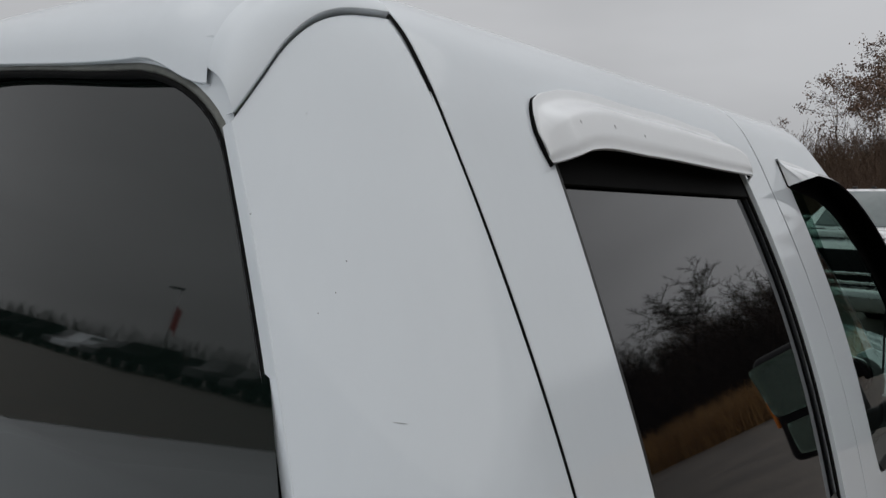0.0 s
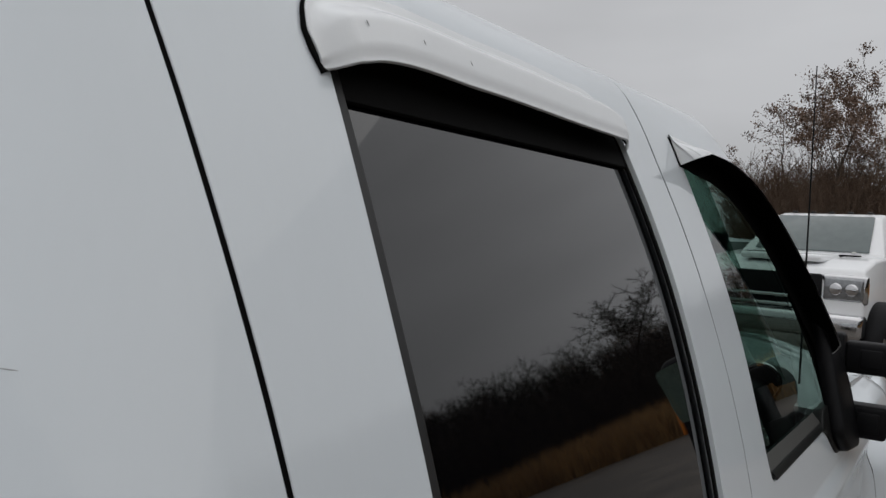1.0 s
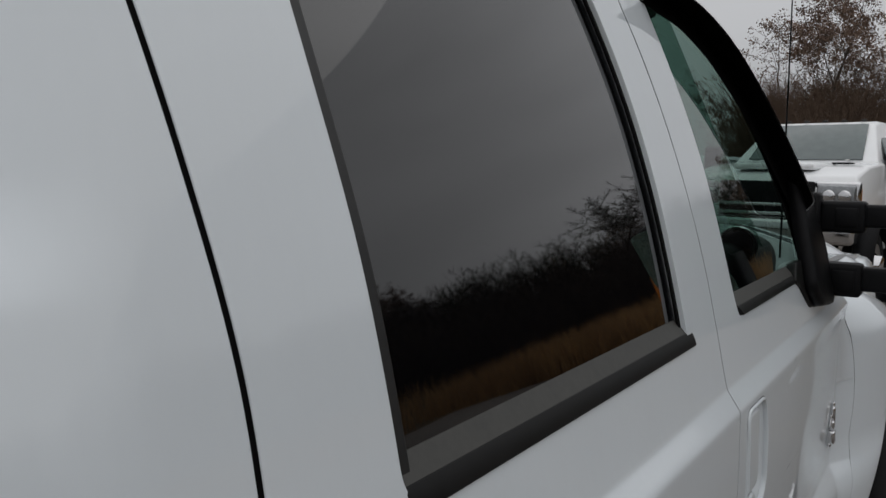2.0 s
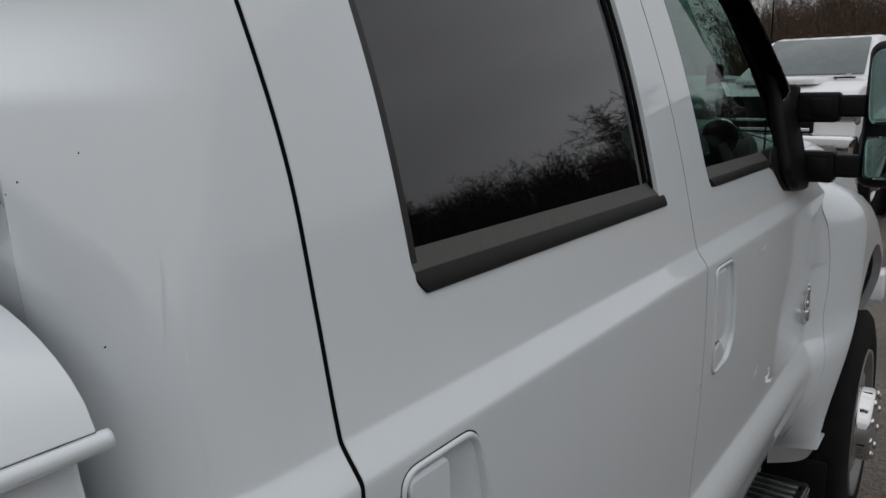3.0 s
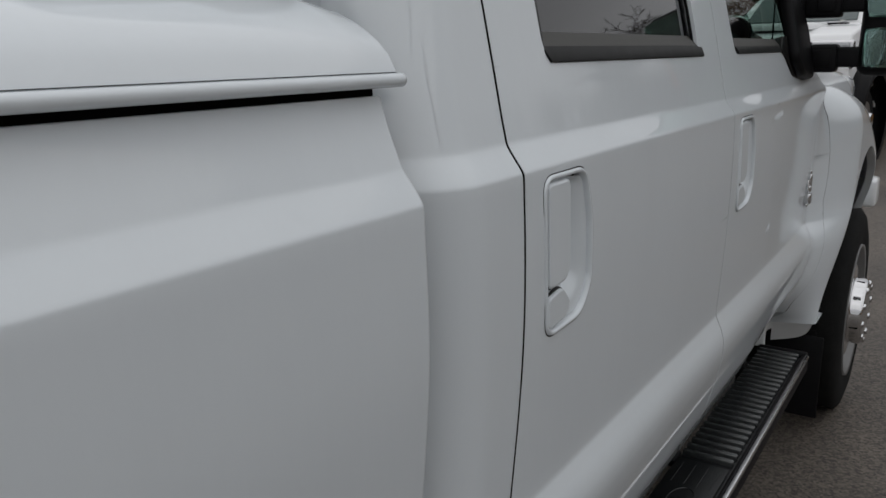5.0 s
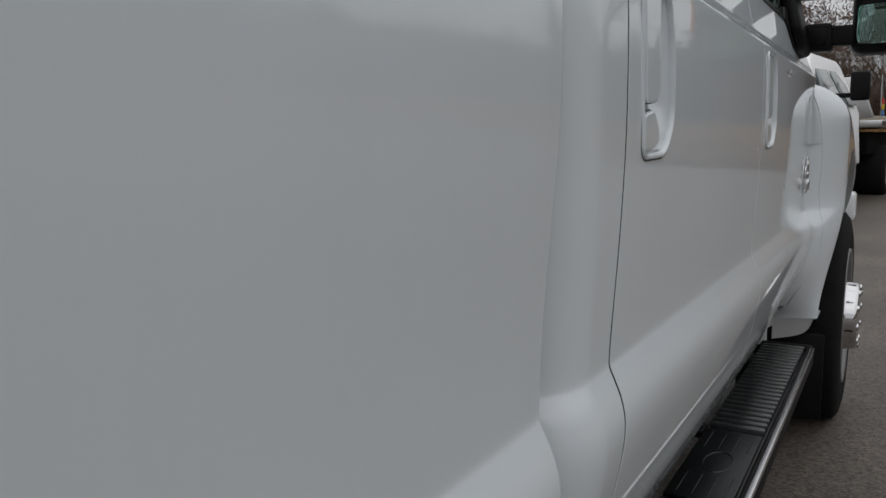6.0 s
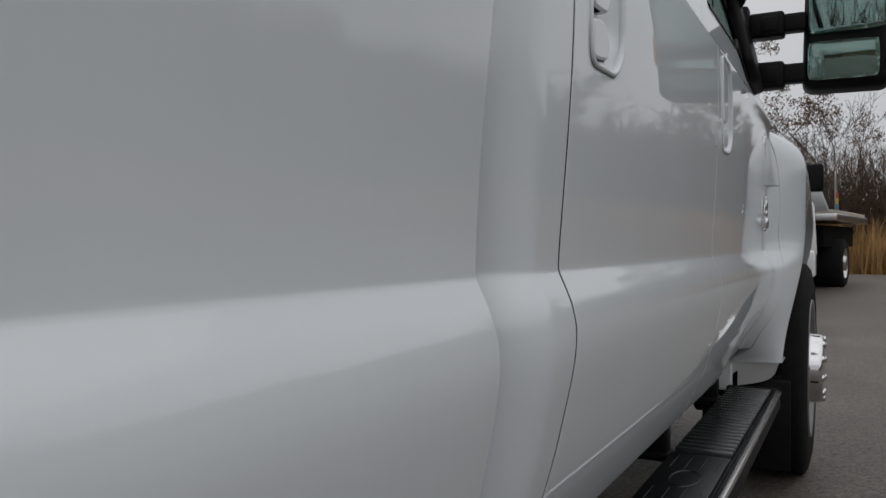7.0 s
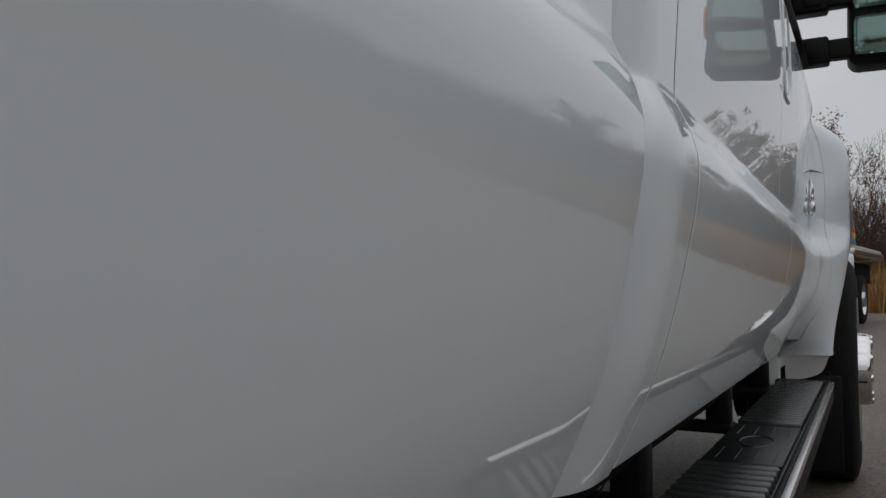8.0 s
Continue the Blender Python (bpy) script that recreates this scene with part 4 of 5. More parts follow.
wheel = new("front_wheel")
wheel.parent = truck
wheel.location = (0.0, WY, WZ)
tyre_prof = [(0.250, -0.11), (0.268, -0.118), (0.33, -0.122), (0.375, -0.112), (0.398, -0.095), (WR, -0.06), (WR, 0.06), (0.398, 0.095), (0.375, 0.112), (0.33, 0.122), (0.268, 0.118), (0.250, 0.11)]
part("tyre", lathe(tyre_prof, "x", (0.0, 0, 0), 72), TYRE, wheel)
lugs = bmesh.new()
for k in range(44):
    a = 2 * math.pi * k / 44
    for x, tw in ((-0.075, 0.1), (-0.025, -0.1), (0.028, 0.1), (0.078, -0.1)):
        b = rbox(0.040, 0.036, 0.016, (0, 0, 0), 0.003, 1)
        m = Matrix.Rotation(a, 4, "X") @ Matrix.Translation((x, 0, WR - 0.003 - (0.006 if abs(x) > 0.05 else 0))) @ Matrix.Rotation(tw * 3, 4, "Z")
        bmesh.ops.transform(b, matrix=m, verts=b.verts[:])
        join(lugs, b)
part("tyre_tread", lugs, TYRE, wheel, smooth=False)
part("rim", lathe([(0.252, -0.10), (0.262, 0.105), (0.258, 0.122), (0.245, 0.118), (0.238, 0.09), (0.20, 0.07), (0.14, 0.085), (0.13, 0.10)], "x", (0, 0, 0), 64), STEEL, wheel)
part("hub_cover", lathe([(0.186, 0.085), (0.184, 0.100), (0.176, 0.108), (0.160, 0.111), (0.1375, 0.112), (0.1345, 0.113), (0.1310, 0.116), (0.1300, 0.121), (0.1285, 0.146), (0.1275, 0.151), (0.1250, 0.156), (0.1205, 0.160), (0.116, 0.1615), (0.112, 0.162), (0.075, 0.1625), (0.07, 0.164), (0.0, 0.165)], "x", (0, 0, 0), 96), CHROME, wheel, "polished chrome hub cover")
for k in range(4):
    a = 2 * math.pi * (k + 0.17) / 4
    slot = rbox(0.030, 0.006, 0.004, (0.133, 0, 0.1285), 0.001, 1)
    bmesh.ops.transform(slot, matrix=Matrix.Rotation(a, 4, "X"), verts=slot.verts[:])
    part("hub_slot", slot, GAPBLACK, wheel)
for k in range(10):
    a = 2 * math.pi * (k + 0.3) / 10
    part("lug_nut", lathe([(0.0140, 0.140), (0.0140, 0.158), (0.0132, 0.163), (0.0105, 0.1665), (0.007, 0.168), (0.0, 0.1685)], "x", (0, 0.110 * math.cos(a), 0.110 * math.sin(a)), 12), CHROME, wheel)
wheel.location.x = -0.005
part("brake_hub", lathe([(0.2, -0.3), (0.2, -0.08), (0.0, -0.08)], "x", (0, WY, WZ), 24), DARK, truck)
house_v, house_f = [], []
for k in range(25):
    a = radians(-8 + 196 * k / 24)
    for x in (-0.75, -0.085):
        house_v.append((x, WY + 0.53 * math.cos(a), ARCH_C + 0.60 * math.sin(a)))
    if k:
        house_f.append((2 * k - 2, 2 * k - 1, 2 * k + 1, 2 * k))
raw("wheel_house", house_v, house_f, DARK, truck)
part("mud_flap", rbox(0.285, 0.010, 0.305, (-0.071, 2.520, 0.2525), 0.004), TRIM, truck, "black rubber mud flap")
part("front_bumper", rbox(2.0, 0.22, 0.24, (MID, 3.72, 0.66), 0.05, 4), CHROME, truck)
part("bumper_end", rbox(0.10, 0.14, 0.12, (0.052, 3.50, 0.775), 0.015, 3), PAINT_B, truck)
part("nose", rbox(1.9, 0.30, 0.5, (MID, 3.55, 1.02), 0.05, 3), PAINT, truck)


def bonnet(a, b):
    x = -0.10 - a
    return np.array([x, b, 1.345 + 0.10 * step01(a / 0.5) - 0.05 * step01((b - 3.0) / 0.7) - 0.02 * step01((b - 2.3) / 1.0)])


half_bonnet = panel("bonnet", bonnet, list(np.linspace(2.28, 3.62, 14)), lambda b: 0.0, lambda b: 0.9, PAINT, truck, cols=20, flip=True)
mirror_part(half_bonnet)

for at, turn in (((2 * MID + 0.005, WY, WZ), 180), ((-0.17, -1.05, WZ), 0), ((2 * MID + 0.17, -1.05, WZ), 180)):
    w = new("wheel")
    w.parent = truck
    w.matrix_basis = pose(*at, 0, 0, turn)
    for src in wheel.children:
        if src.name.split(".")[0] in ("tyre", "rim"):
            o = new(src.name.split(".")[0], src.data)
            o.parent = w
part("tailgate", rbox(1.94, 0.05, 0.84, (MID, -2.28, 0.93), 0.015, 2), PAINT, truck)

# windscreen and A pillars
screen_verts, screen_faces = [], []
for j in range(9):
    t = j / 8
    for i in range(13):
        u = i / 12
        half = 0.73 + 0.11 * (1 - t)
        x = MID + half * (2 * u - 1)
        y = 2.34 - 0.56 * t - 0.10 * (2 * u - 1) ** 2
        screen_verts.append((x, y, 1.40 + 0.57 * t))
for j in range(8):
    for i in range(12):
        a = j * 13 + i
        screen_faces.append((a, a + 1, a + 14, a + 13))
raw("windscreen", screen_verts, screen_faces, GREEN_GLASS, truck, "clear green tinted windscreen")

# ---- running board ----
board = new("running_board")
board.parent = truck
BX0, BX1, BY0, BY1, BZ = -0.105, 0.040, 0.42, 2.335, 0.402
part("board_core", rbox(BX1 - BX0, BY1 - BY0, 0.05, ((BX0 + BX1) / 2, (BY0 + BY1) / 2, BZ - 0.037), 0.012, 3), TREAD, board)
part("end_cap", rbox(BX1 - BX0 + 0.016, 0.03, 0.062, ((BX0 + BX1) / 2 + 0.004, BY1 + 0.005, BZ - 0.026), 0.012, 3), TRIM, board)
part("bright_edge", rbox(0.013, BY1 - BY0 - 0.01, 0.014, (BX1 + 0.0105, (BY0 + BY1) / 2, BZ - 0.0045), 0.0025, 2), BRIGHT_ALU, board, "bright aluminium edge strip")
part("board_side", join(rbox(0.012, BY1 - BY0 - 0.01, 0.012, (BX1, (BY0 + BY1) / 2, BZ - 0.006), 0.004, 2), rbox(0.014, BY1 - BY0 - 0.01, 0.040, (BX1 + 0.008, (BY0 + BY1) / 2, BZ - 0.034), 0.005, 2)), TRIM, board)
rib_mesh = None
y = BY0 + 0.02
pads = ((1.05, 1.45),)
while y < BY1 - 0.02:
    if not any(a < y < b for a, b in pads):
        if rib_mesh is None:
            rib = part("tread_rib", rbox(BX1 - BX0 - 0.020, 0.017, 0.020, (0, 0, 0), 0.004, 2), RIB, board)
            rib_mesh = rib.data
        else:
            rib = new("tread_rib", rib_mesh)
            rib.parent = board
        rib.location = ((BX0 + BX1) / 2 - 0.002, y, BZ - 0.006)
    y += 0.036
for a, b in pads:
    part("logo_pad", rbox(BX1 - BX0 - 0.02, b - a - 0.01, 0.006, ((BX0 + BX1) / 2 - 0.002, (a + b) / 2, BZ - 0.004), 0.002, 2), TREAD, board)
    oval = lathe([(0.0345, -0.002), (0.0350, 0.0015), (0.0360, 0.0022), (0.0372, 0.0015), (0.0378, -0.002)], "z", (0, 0, 0), 32)
    bmesh.ops.transform(oval, matrix=Matrix.Translation(((BX0 + BX1) / 2, (a + b) / 2, BZ - 0.001)) @ Matrix.Diagonal((0.80, 1.6, 1, 1)), verts=oval.verts[:])
    part("logo_oval", oval, TREAD, board)
    for i in range(4):
        part("pad_groove", rbox(0.0022, 0.10, 0.003, (BX0 + 0.028 + 0.030 * i, (a + b) / 2 + 0.125, BZ - 0.001), 0.0008, 1), TREAD, board)
        part("pad_groove", rbox(0.0022, 0.10, 0.003, (BX0 + 0.028 + 0.030 * i, (a + b) / 2 - 0.125, BZ - 0.001), 0.0008, 1), TREAD, board)
for y in (0.75, 1.45, 2.15):
    part("bracket", join(rbox(0.20, 0.06, 0.02, (-0.20, y, 0.39), 0.005), rbox(0.03, 0.06, 0.16, (-0.28, y, 0.46), 0.005), rbox(0.05, 0.05, 0.12, (-0.13, y, 0.44), 0.01)), TRIM, board)
part("chassis_rail", rbox(0.10, 6.0, 0.2, (-0.55, 0.6, 0.52), 0.01), DARK, truck)
part("underbody", rbox(1.66, 2.4, 0.05, (MID, 1.35, 0.58), 0.02), DARK, truck)

# ---- mirror ----
mirror = new("side_mirror")
mirror.parent = truck
base = [(1.94, 1.358), (2.0, 1.312), (2.13, 1.298), (2.152, 1.42), (2.125, 1.54), (2.06, 1.63), (2.0, 1.60)]
part("mirror_foot", slab(rounded(base, 0.02), 0.03, 0.012, lambda a, b, h: door_place(a, b, 0.030 + h)), TRIM, mirror)
sail = [(1.862, 1.383), (1.905, 1.368), (1.945, 1.333), (1.975, 1.314), (2.14, 1.308), (2.14, 1.42), (1.9, 1.42)]
part("sail_trim", slab(rounded(sail, 0.012), 0.02, 0.003, lambda a, b, h: door_place(a, b, 0.005 + h)), BELT, mirror)
part("foot_block", rbox(0.040, 0.080, 0.27, (-0.034, 2.140, 1.430), 0.010, 3, taper=(0.7, 0.7)), TRIM, mirror)
for zc, high in ((1.508, 0.074), (1.360, 0.078)):
    part("arm", join(rbox(0.098, 0.062, high, (0.026, 2.165, zc), 0.010, 3), rbox(0.075, 0.046, high * 0.72, (0.095, 2.172, zc + 0.003), 0.008, 3)), TRIM, mirror)
    part("arm_cover", rbox(0.048, 0.008, high * 0.60, (0.036, 2.134, zc), 0.003, 2), TRIM, mirror)
HEAD = Matrix.Translation((0.122, 2.150, 0)) @ Matrix.Rotation(radians(3), 4, "Z") @ Matrix.Translation((-0.122, -2.150, 0))


def head_part(name, bm, material, label=""):
    """A part of the mirror's head, which is turned in towards the cab."""
    bmesh.ops.transform(bm, matrix=HEAD, verts=bm.verts[:])
    return part(name, bm, material, mirror, label)


head_part("mirror_housing", rbox(0.232, 0.13, 0.355, (0.238, 2.217, 1.488), 0.030, 4, taper=(0.93, 0.95)), TRIM, "black textured mirror housing")


def mirror_plate(x0, x1, z0, z1, name, bulge=0.0, turn=0.0, depth=2.132):
    """A glass leaning down a little and turned in by a slope; bulge is one over twice the radius of a wide-angle one."""
    mid, mx = 0.5 * (z0 + z1), 0.5 * (x0 + x1)
    bm, rows = bmesh.new(), []
    for j in range(13):
        v = 2 * j / 12 - 1
        row = []
        for i in range(17):
            u = 2 * i / 16 - 1
            a = mx + 0.5 * (x1 - x0) * u * math.sqrt(1 - 0.10 * v**6)
            b = mid + 0.5 * (z1 - z0) * v * math.sqrt(1 - 0.10 * u**6)
            row.append(bm.verts.new((a, depth - turn * (a - mx) + 0.122 * (mid - b) + bulge * ((a - mx) ** 2 + (b - mid) ** 2), b)))
        rows.append(row)
    for r0, r1 in zip(rows, rows[1:]):
        for k in range(16):
            bm.faces.new((r0[k], r0[k + 1], r1[k + 1], r1[k]))
    bmesh.ops.solidify(bm, geom=bm.faces[:], thickness=0.012)
    bmesh.ops.recalc_face_normals(bm, faces=bm.faces[:])
    ob = head_part(name, bm, MIRROR, "bluish mirror glass")
    for q in ob.data.polygons:
        q.use_smooth = abs(q.normal.y) > 0.7


mirror_plate(0.137, 0.338, 1.466, 1.645, "main_glass", turn=0.105, depth=2.126)
mirror_plate(0.137, 0.318, 1.334, 1.440, "wide_angle_glass", 0.55)
head_part("turn_lamp", rbox(0.012, 0.05, 0.10, (0.354, 2.19, 1.48), 0.004), AMBER)

# ---- badge, aerial ----
badge = new("chrome_badge")
badge.parent = truck
for dy, dz, sy, sz, thick in ((0.012, 0.048, 0.021, 0.062, 0.016), (0.019, 0.082, 0.013, 0.028, 0.012), (0.002, 0.010, 0.034, 0.032, 0.018), (-0.010, -0.035, 0.037, 0.050, 0.024), (-0.012, -0.066, 0.028, 0.018, 0.016), (0.014, -0.050, 0.016, 0.030, 0.010), (-0.014, 0.030, 0.012, 0.050, 0.010)):
    p = front_skin(2.312 + 0.8 * dy, s_of(0.952 + 0.66 * dz))
    part("badge_bar", rbox(thick * 0.8, sy * 0.8, sz * 0.66, tuple(p + np.array([thick * 0.4 - 0.001, 0, 0])), 0.004, 2), CHROME, badge)
part("aerial", tube([(-0.20, 2.62, 1.33), (-0.202, 2.62, 1.9), (-0.205, 2.62, 2.30)], 0.0035, 6, 0.0018), TRIM, truck, "thin black whip aerial")

# ---- cabin ----
vent = new("air_vent")
vent.parent = truck
vent.location = (-0.185, 2.05, 1.435)
part("vent_ring", lathe([(0.042 + 0.006 * math.cos(a), 0.006 * math.sin(a)) for a in np.linspace(0, 2 * math.pi, 9)], "y", (0, 0, 0), 32), BRIGHT_ALU, vent, "bright vent ring")
part("vent_core", lathe([(0.042, 0.0), (0.040, 0.03), (0.0, 0.03)], "y", (0, 0, 0), 32), STEEL, vent)
part("dashboard", rbox(1.7, 0.42, 0.32, (MID, 2.17, 1.28), 0.06, 4), CABIN, truck)
part("headliner", rbox(1.38, 1.50, 0.03, (MID, 1.05, 1.955), 0.012, 2), HEADLINER, truck)
part("door_trim", rbox(0.03, 1.62, 0.74, (2 * MID + 0.075, 1.28, 1.00), 0.012, 2), CABIN, truck)
part("door_trim", rbox(0.03, 1.62, 0.74, (-0.075, 1.28, 1.00), 0.012, 2), CABIN, truck)
for x in (-0.52, -1.48):
    part("seat_back", rbox(0.5, 0.14, 0.62, (x, 1.02, 1.26), 0.05, 4), TAN, truck)
    part("head_rest", rbox(0.26, 0.10, 0.18, (x, 1.00, 1.66), 0.04, 4), TAN, truck)
    part("seat_cushion", rbox(0.5, 0.5, 0.16, (x, 1.30, 0.98), 0.05, 4), TAN, truck)

# ---- ground ----
def ground_z(x, y):
    lot = 0.014 * np.clip(y - 4.0, 0, 16)
    bank = 0.10 * np.clip(x - 15.0, 0, 40) + 0.05 * np.clip(y - 21, 0, 30)
    return lot + bank


def sheet(name, xs, ys, fz, material, label, category, kind="structure"):
    verts = [(x, y, float(fz(x, y))) for y in ys for x in xs]
    n = len(xs)
    faces = [(j * n + i, j * n + i + 1, (j + 1) * n + i + 1, (j + 1) * n + i) for j in range(len(ys) - 1) for i in range(n - 1)]
    return tagged(raw(name, verts, faces, material), label, category, kind=kind)


far = [-900, -400, -200, -120]
sheet("ground", np.r_[far, np.linspace(-80, 80, 81), [120, 200, 400, 900]], np.r_[far, np.linspace(-80, 80, 81), [120, 200, 400, 900]],
      lambda x, y: ground_z(x, y) - 0.03, SOIL, "dry brown winter grass around the car park", "ground")
sheet("pavement", np.linspace(-100, 13.5, 80), np.linspace(-60, 18.4, 80), ground_z, ASPHALT, "worn grey asphalt of a parking lot", "pavement")

rng = random.Random(7)
gv, gf = [], []
for k in range(26000):
    if k < 9000:
        x, y = rng.uniform(-9, 12), 18.5 + abs(rng.gauss(0, 2.0))
    elif k < 18000:
        x, y = rng.uniform(2.5, 15), 18.5 + abs(rng.gauss(0, 5.0))
    else:
        x, y = 13.6 + abs(rng.gauss(0, 7)), rng.uniform(-25, 24)
    z = float(ground_z(x, y)) - 0.04
    h, a = rng.uniform(0.35, 1.35), rng.uniform(0, 6.28)
    w = rng.uniform(0.008, 0.02)
    lx, ly = rng.gauss(0, 0.16) * h, rng.gauss(0, 0.16) * h
    i = len(gv)
    ca, sa = math.cos(a) * w, math.sin(a) * w
    gv += [(x - ca, y - sa, z), (x + ca, y + sa, z), (x + lx * 0.5 + ca * 0.7, y + ly * 0.5 + sa * 0.7, z + h * 0.6), (x + lx * 0.5 - ca * 0.7, y + ly * 0.5 - sa * 0.7, z + h * 0.6), (x + lx * 1.3, y + ly * 1.3, z + h)]
    gf += [(i, i + 1, i + 2, i + 3), (i + 3, i + 2, i + 4)]
tagged(raw("dry_grass", gv, gf, STRAW), "tall dry straw-coloured grass at the lot's edge", "grass", kind="stuff")


# ---- trees ----
def grow(rng, height, spread, depth, first=0.28, twigs=3):
    """Branch segments (from, to, r0, r1) and tips of a bare tree."""
    segs, tips = [], []

    def branch(p, d, length, r, level):
        n = 3
        for i in range(n):
            d2 = (d + Vector((rng.gauss(0, 0.13), rng.gauss(0, 0.13), rng.gauss(0.04, 0.08)))).normalized()
            q = p + d2 * (length / n)
            r2 = r * (1 - 0.22)
            segs.append((p, q, r, r2))
            if level > 0 and (i > 0 or level < depth):
                for _ in range(1 if level == depth else rng.choice((1, 2))):
                    side = Vector((rng.gauss(0, 1), rng.gauss(0, 1), rng.gauss(0.1, 0.4))).normalized()
                    branch(q, (d2 * 0.55 + side * spread).normalized(), length * rng.uniform(0.5, 0.72), r2 * 0.55, level - 1)
            p, d, r = q, d2, r2
        if level == 0:
            tips.append(p)
        else:
            branch(p, d, length * 0.62, r * 0.9, level - 1)
    branch(Vector((0, 0, -0.1)), Vector((0, 0, 1)), height * 0.42, height * 0.020, depth)
    return segs, tips


def branch_mesh(segs, n=4, floor=0.006):
    verts, faces = [], []
    for p, q, r0, r1 in segs:
        d = (q - p).normalized()
        u = d.orthogonal().normalized()
        w = d.cross(u)
        i = len(verts)
        for c, r in ((p, max(r0, floor)), (q, max(r1, floor * 0.7))):
            verts += [tuple(c + r * (math.cos(2 * math.pi * k / n) * u + math.sin(2 * math.pi * k / n) * w)) for k in range(n)]
        faces += [(i + k, i + (k + 1) % n, i + n + (k + 1) % n, i + n + k) for k in range(n)]
    return verts, faces


def make_tree(seed, height, spread, depth, leaves, at, label, leaf_size=0.044, leaf_mat=None, bark=None):
    rng = random.Random(seed)
    t = thing("tree", label, "tree", at, group="trees by the lot")
    segs, tips = grow(rng, height, spread, depth)
    v, f = branch_mesh(segs, 4, 0.013 if bark else 0.006)
    raw("trunk", v, f, bark or BARK, t)
    if leaves:
        lv, lf = [], []
        clumps = [rng.choice(tips) for _ in range(max(20, leaves // 14))]
        for k in range(leaves):
            c = rng.choice(clumps) + Vector((rng.gauss(0, 0.11), rng.gauss(0, 0.11), rng.gauss(0, 0.10)))
            a = Vector((rng.gauss(0, 1), rng.gauss(0, 1), rng.gauss(0, 1))).normalized()
            b = a.orthogonal().normalized()
            s = leaf_size * rng.uniform(0.6, 1.4)
            i = len(lv)
            lv += [tuple(c - a * s), tuple(c + b * s * 0.5), tuple(c + a * s), tuple(c - b * s * 0.5)]
            lf.append((i, i + 1, i + 2, i + 3))
        raw("crown", lv, lf, leaf_mat or BROWN_LEAF, t)
    return t


oak = make_tree(3, 8.0, 0.9, 4, 15000, (-4.2, 27.5, 0.2), "oak with sparse dead brown leaves behind the lot")
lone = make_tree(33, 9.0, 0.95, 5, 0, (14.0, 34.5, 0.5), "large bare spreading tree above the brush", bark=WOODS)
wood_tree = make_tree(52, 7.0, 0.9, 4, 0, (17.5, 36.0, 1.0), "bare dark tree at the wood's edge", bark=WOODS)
for a, d, turn in ((40, 43, 20), (47, 41, 95), (52, 45, 200), (57, 41, 300), (61, 43, 60), (71, 40, 150), (74.5, 38, 250), (77, 42, 10)):
    x, y = d * math.cos(radians(a)), d * math.sin(radians(a))
    copy_thing(wood_tree, pose(x, y, float(ground_z(x, y)) - 0.05, 0, 0, turn))
oak2 = make_tree(11, 7.2, 0.95, 4, 4600, (-5.6, 33.0, 0.3), "oak with sparse dead brown leaves behind the lot")
bare = make_tree(5, 6.6, 0.42, 4, 0, (0.6, 30.0, 0.3), "bare leafless tree behind the lot")
leafy = make_tree(44, 7.4, 0.95, 4, 9000, (5.2, 31.0, 0.3), "round oak full of dead brown leaves", 0.060)
bare2 = make_tree(21, 5.6, 0.9, 4, 900, (-1.9, 28.5, 0.3), "small tree with a few dead leaves behind the lot")
rng = random.Random(19)
spots = [(bare2, -3.0, 31), (bare2, 9.0, 34)]
for k in range(84):
    spots.append((rng.choice((oak, bare, bare2, oak2, bare)), 30 + 16 * rng.random() ** 1.3, 52 - 1.35 * k + rng.uniform(-1.5, 1.5)))
for k in range(10):
    spots.append((rng.choice((bare, bare2, bare)), rng.uniform(13, 28), rng.uniform(34, 48)))
for src, x, y in spots:
    c = copy_thing(src, pose(x, y, float(ground_z(x, y)) - 0.05, 0, 0, rng.uniform(0, 360)))


def brush(name, seed, n, where, label, material=None, twigs=3, thick=1.0):
    rng = random.Random(seed)
    v, f = [], []
    for k in range(n):
        x, y, h = where(rng)
        z = float(ground_z(x, y)) - 0.05
        p = Vector((x, y, z))
        d = Vector((rng.gauss(0, 0.18), rng.gauss(0, 0.18), 1)).normalized()
        r = (0.012 + 0.010 * rng.random()) * thick
        segs = []
        for i in range(3):
            q = p + d * h / 3
            segs.append((p, q, r, r * 0.7))
            for _ in range(twigs):
                dd = (d + Vector((rng.gauss(0, 0.6), rng.gauss(0, 0.6), rng.gauss(0.1, 0.3)))).normalized()
                mid = p.lerp(q, rng.random())
                tip = mid + dd * h * rng.uniform(0.12, 0.3)
                segs.append((mid, tip, r * 0.5, 0.004))
                segs.append((mid.lerp(tip, 0.5), mid.lerp(tip, 0.5) + (dd + Vector((rng.gauss(0, 0.7), rng.gauss(0, 0.7), 0.2))).normalized() * h * 0.1, r * 0.35, 0.004))
            p, r = q, r * 0.7
            d = (d + Vector((rng.gauss(0, 0.15), rng.gauss(0, 0.15), 0))).normalized()
        a, b = branch_mesh(segs, 3, 0.006)
        i = len(v)
        v += a
        f += [tuple(j + i for j in q) for q in b]
    return tagged(raw(name, v, f, material or BRUSH), label, "brush", kind="stuff")


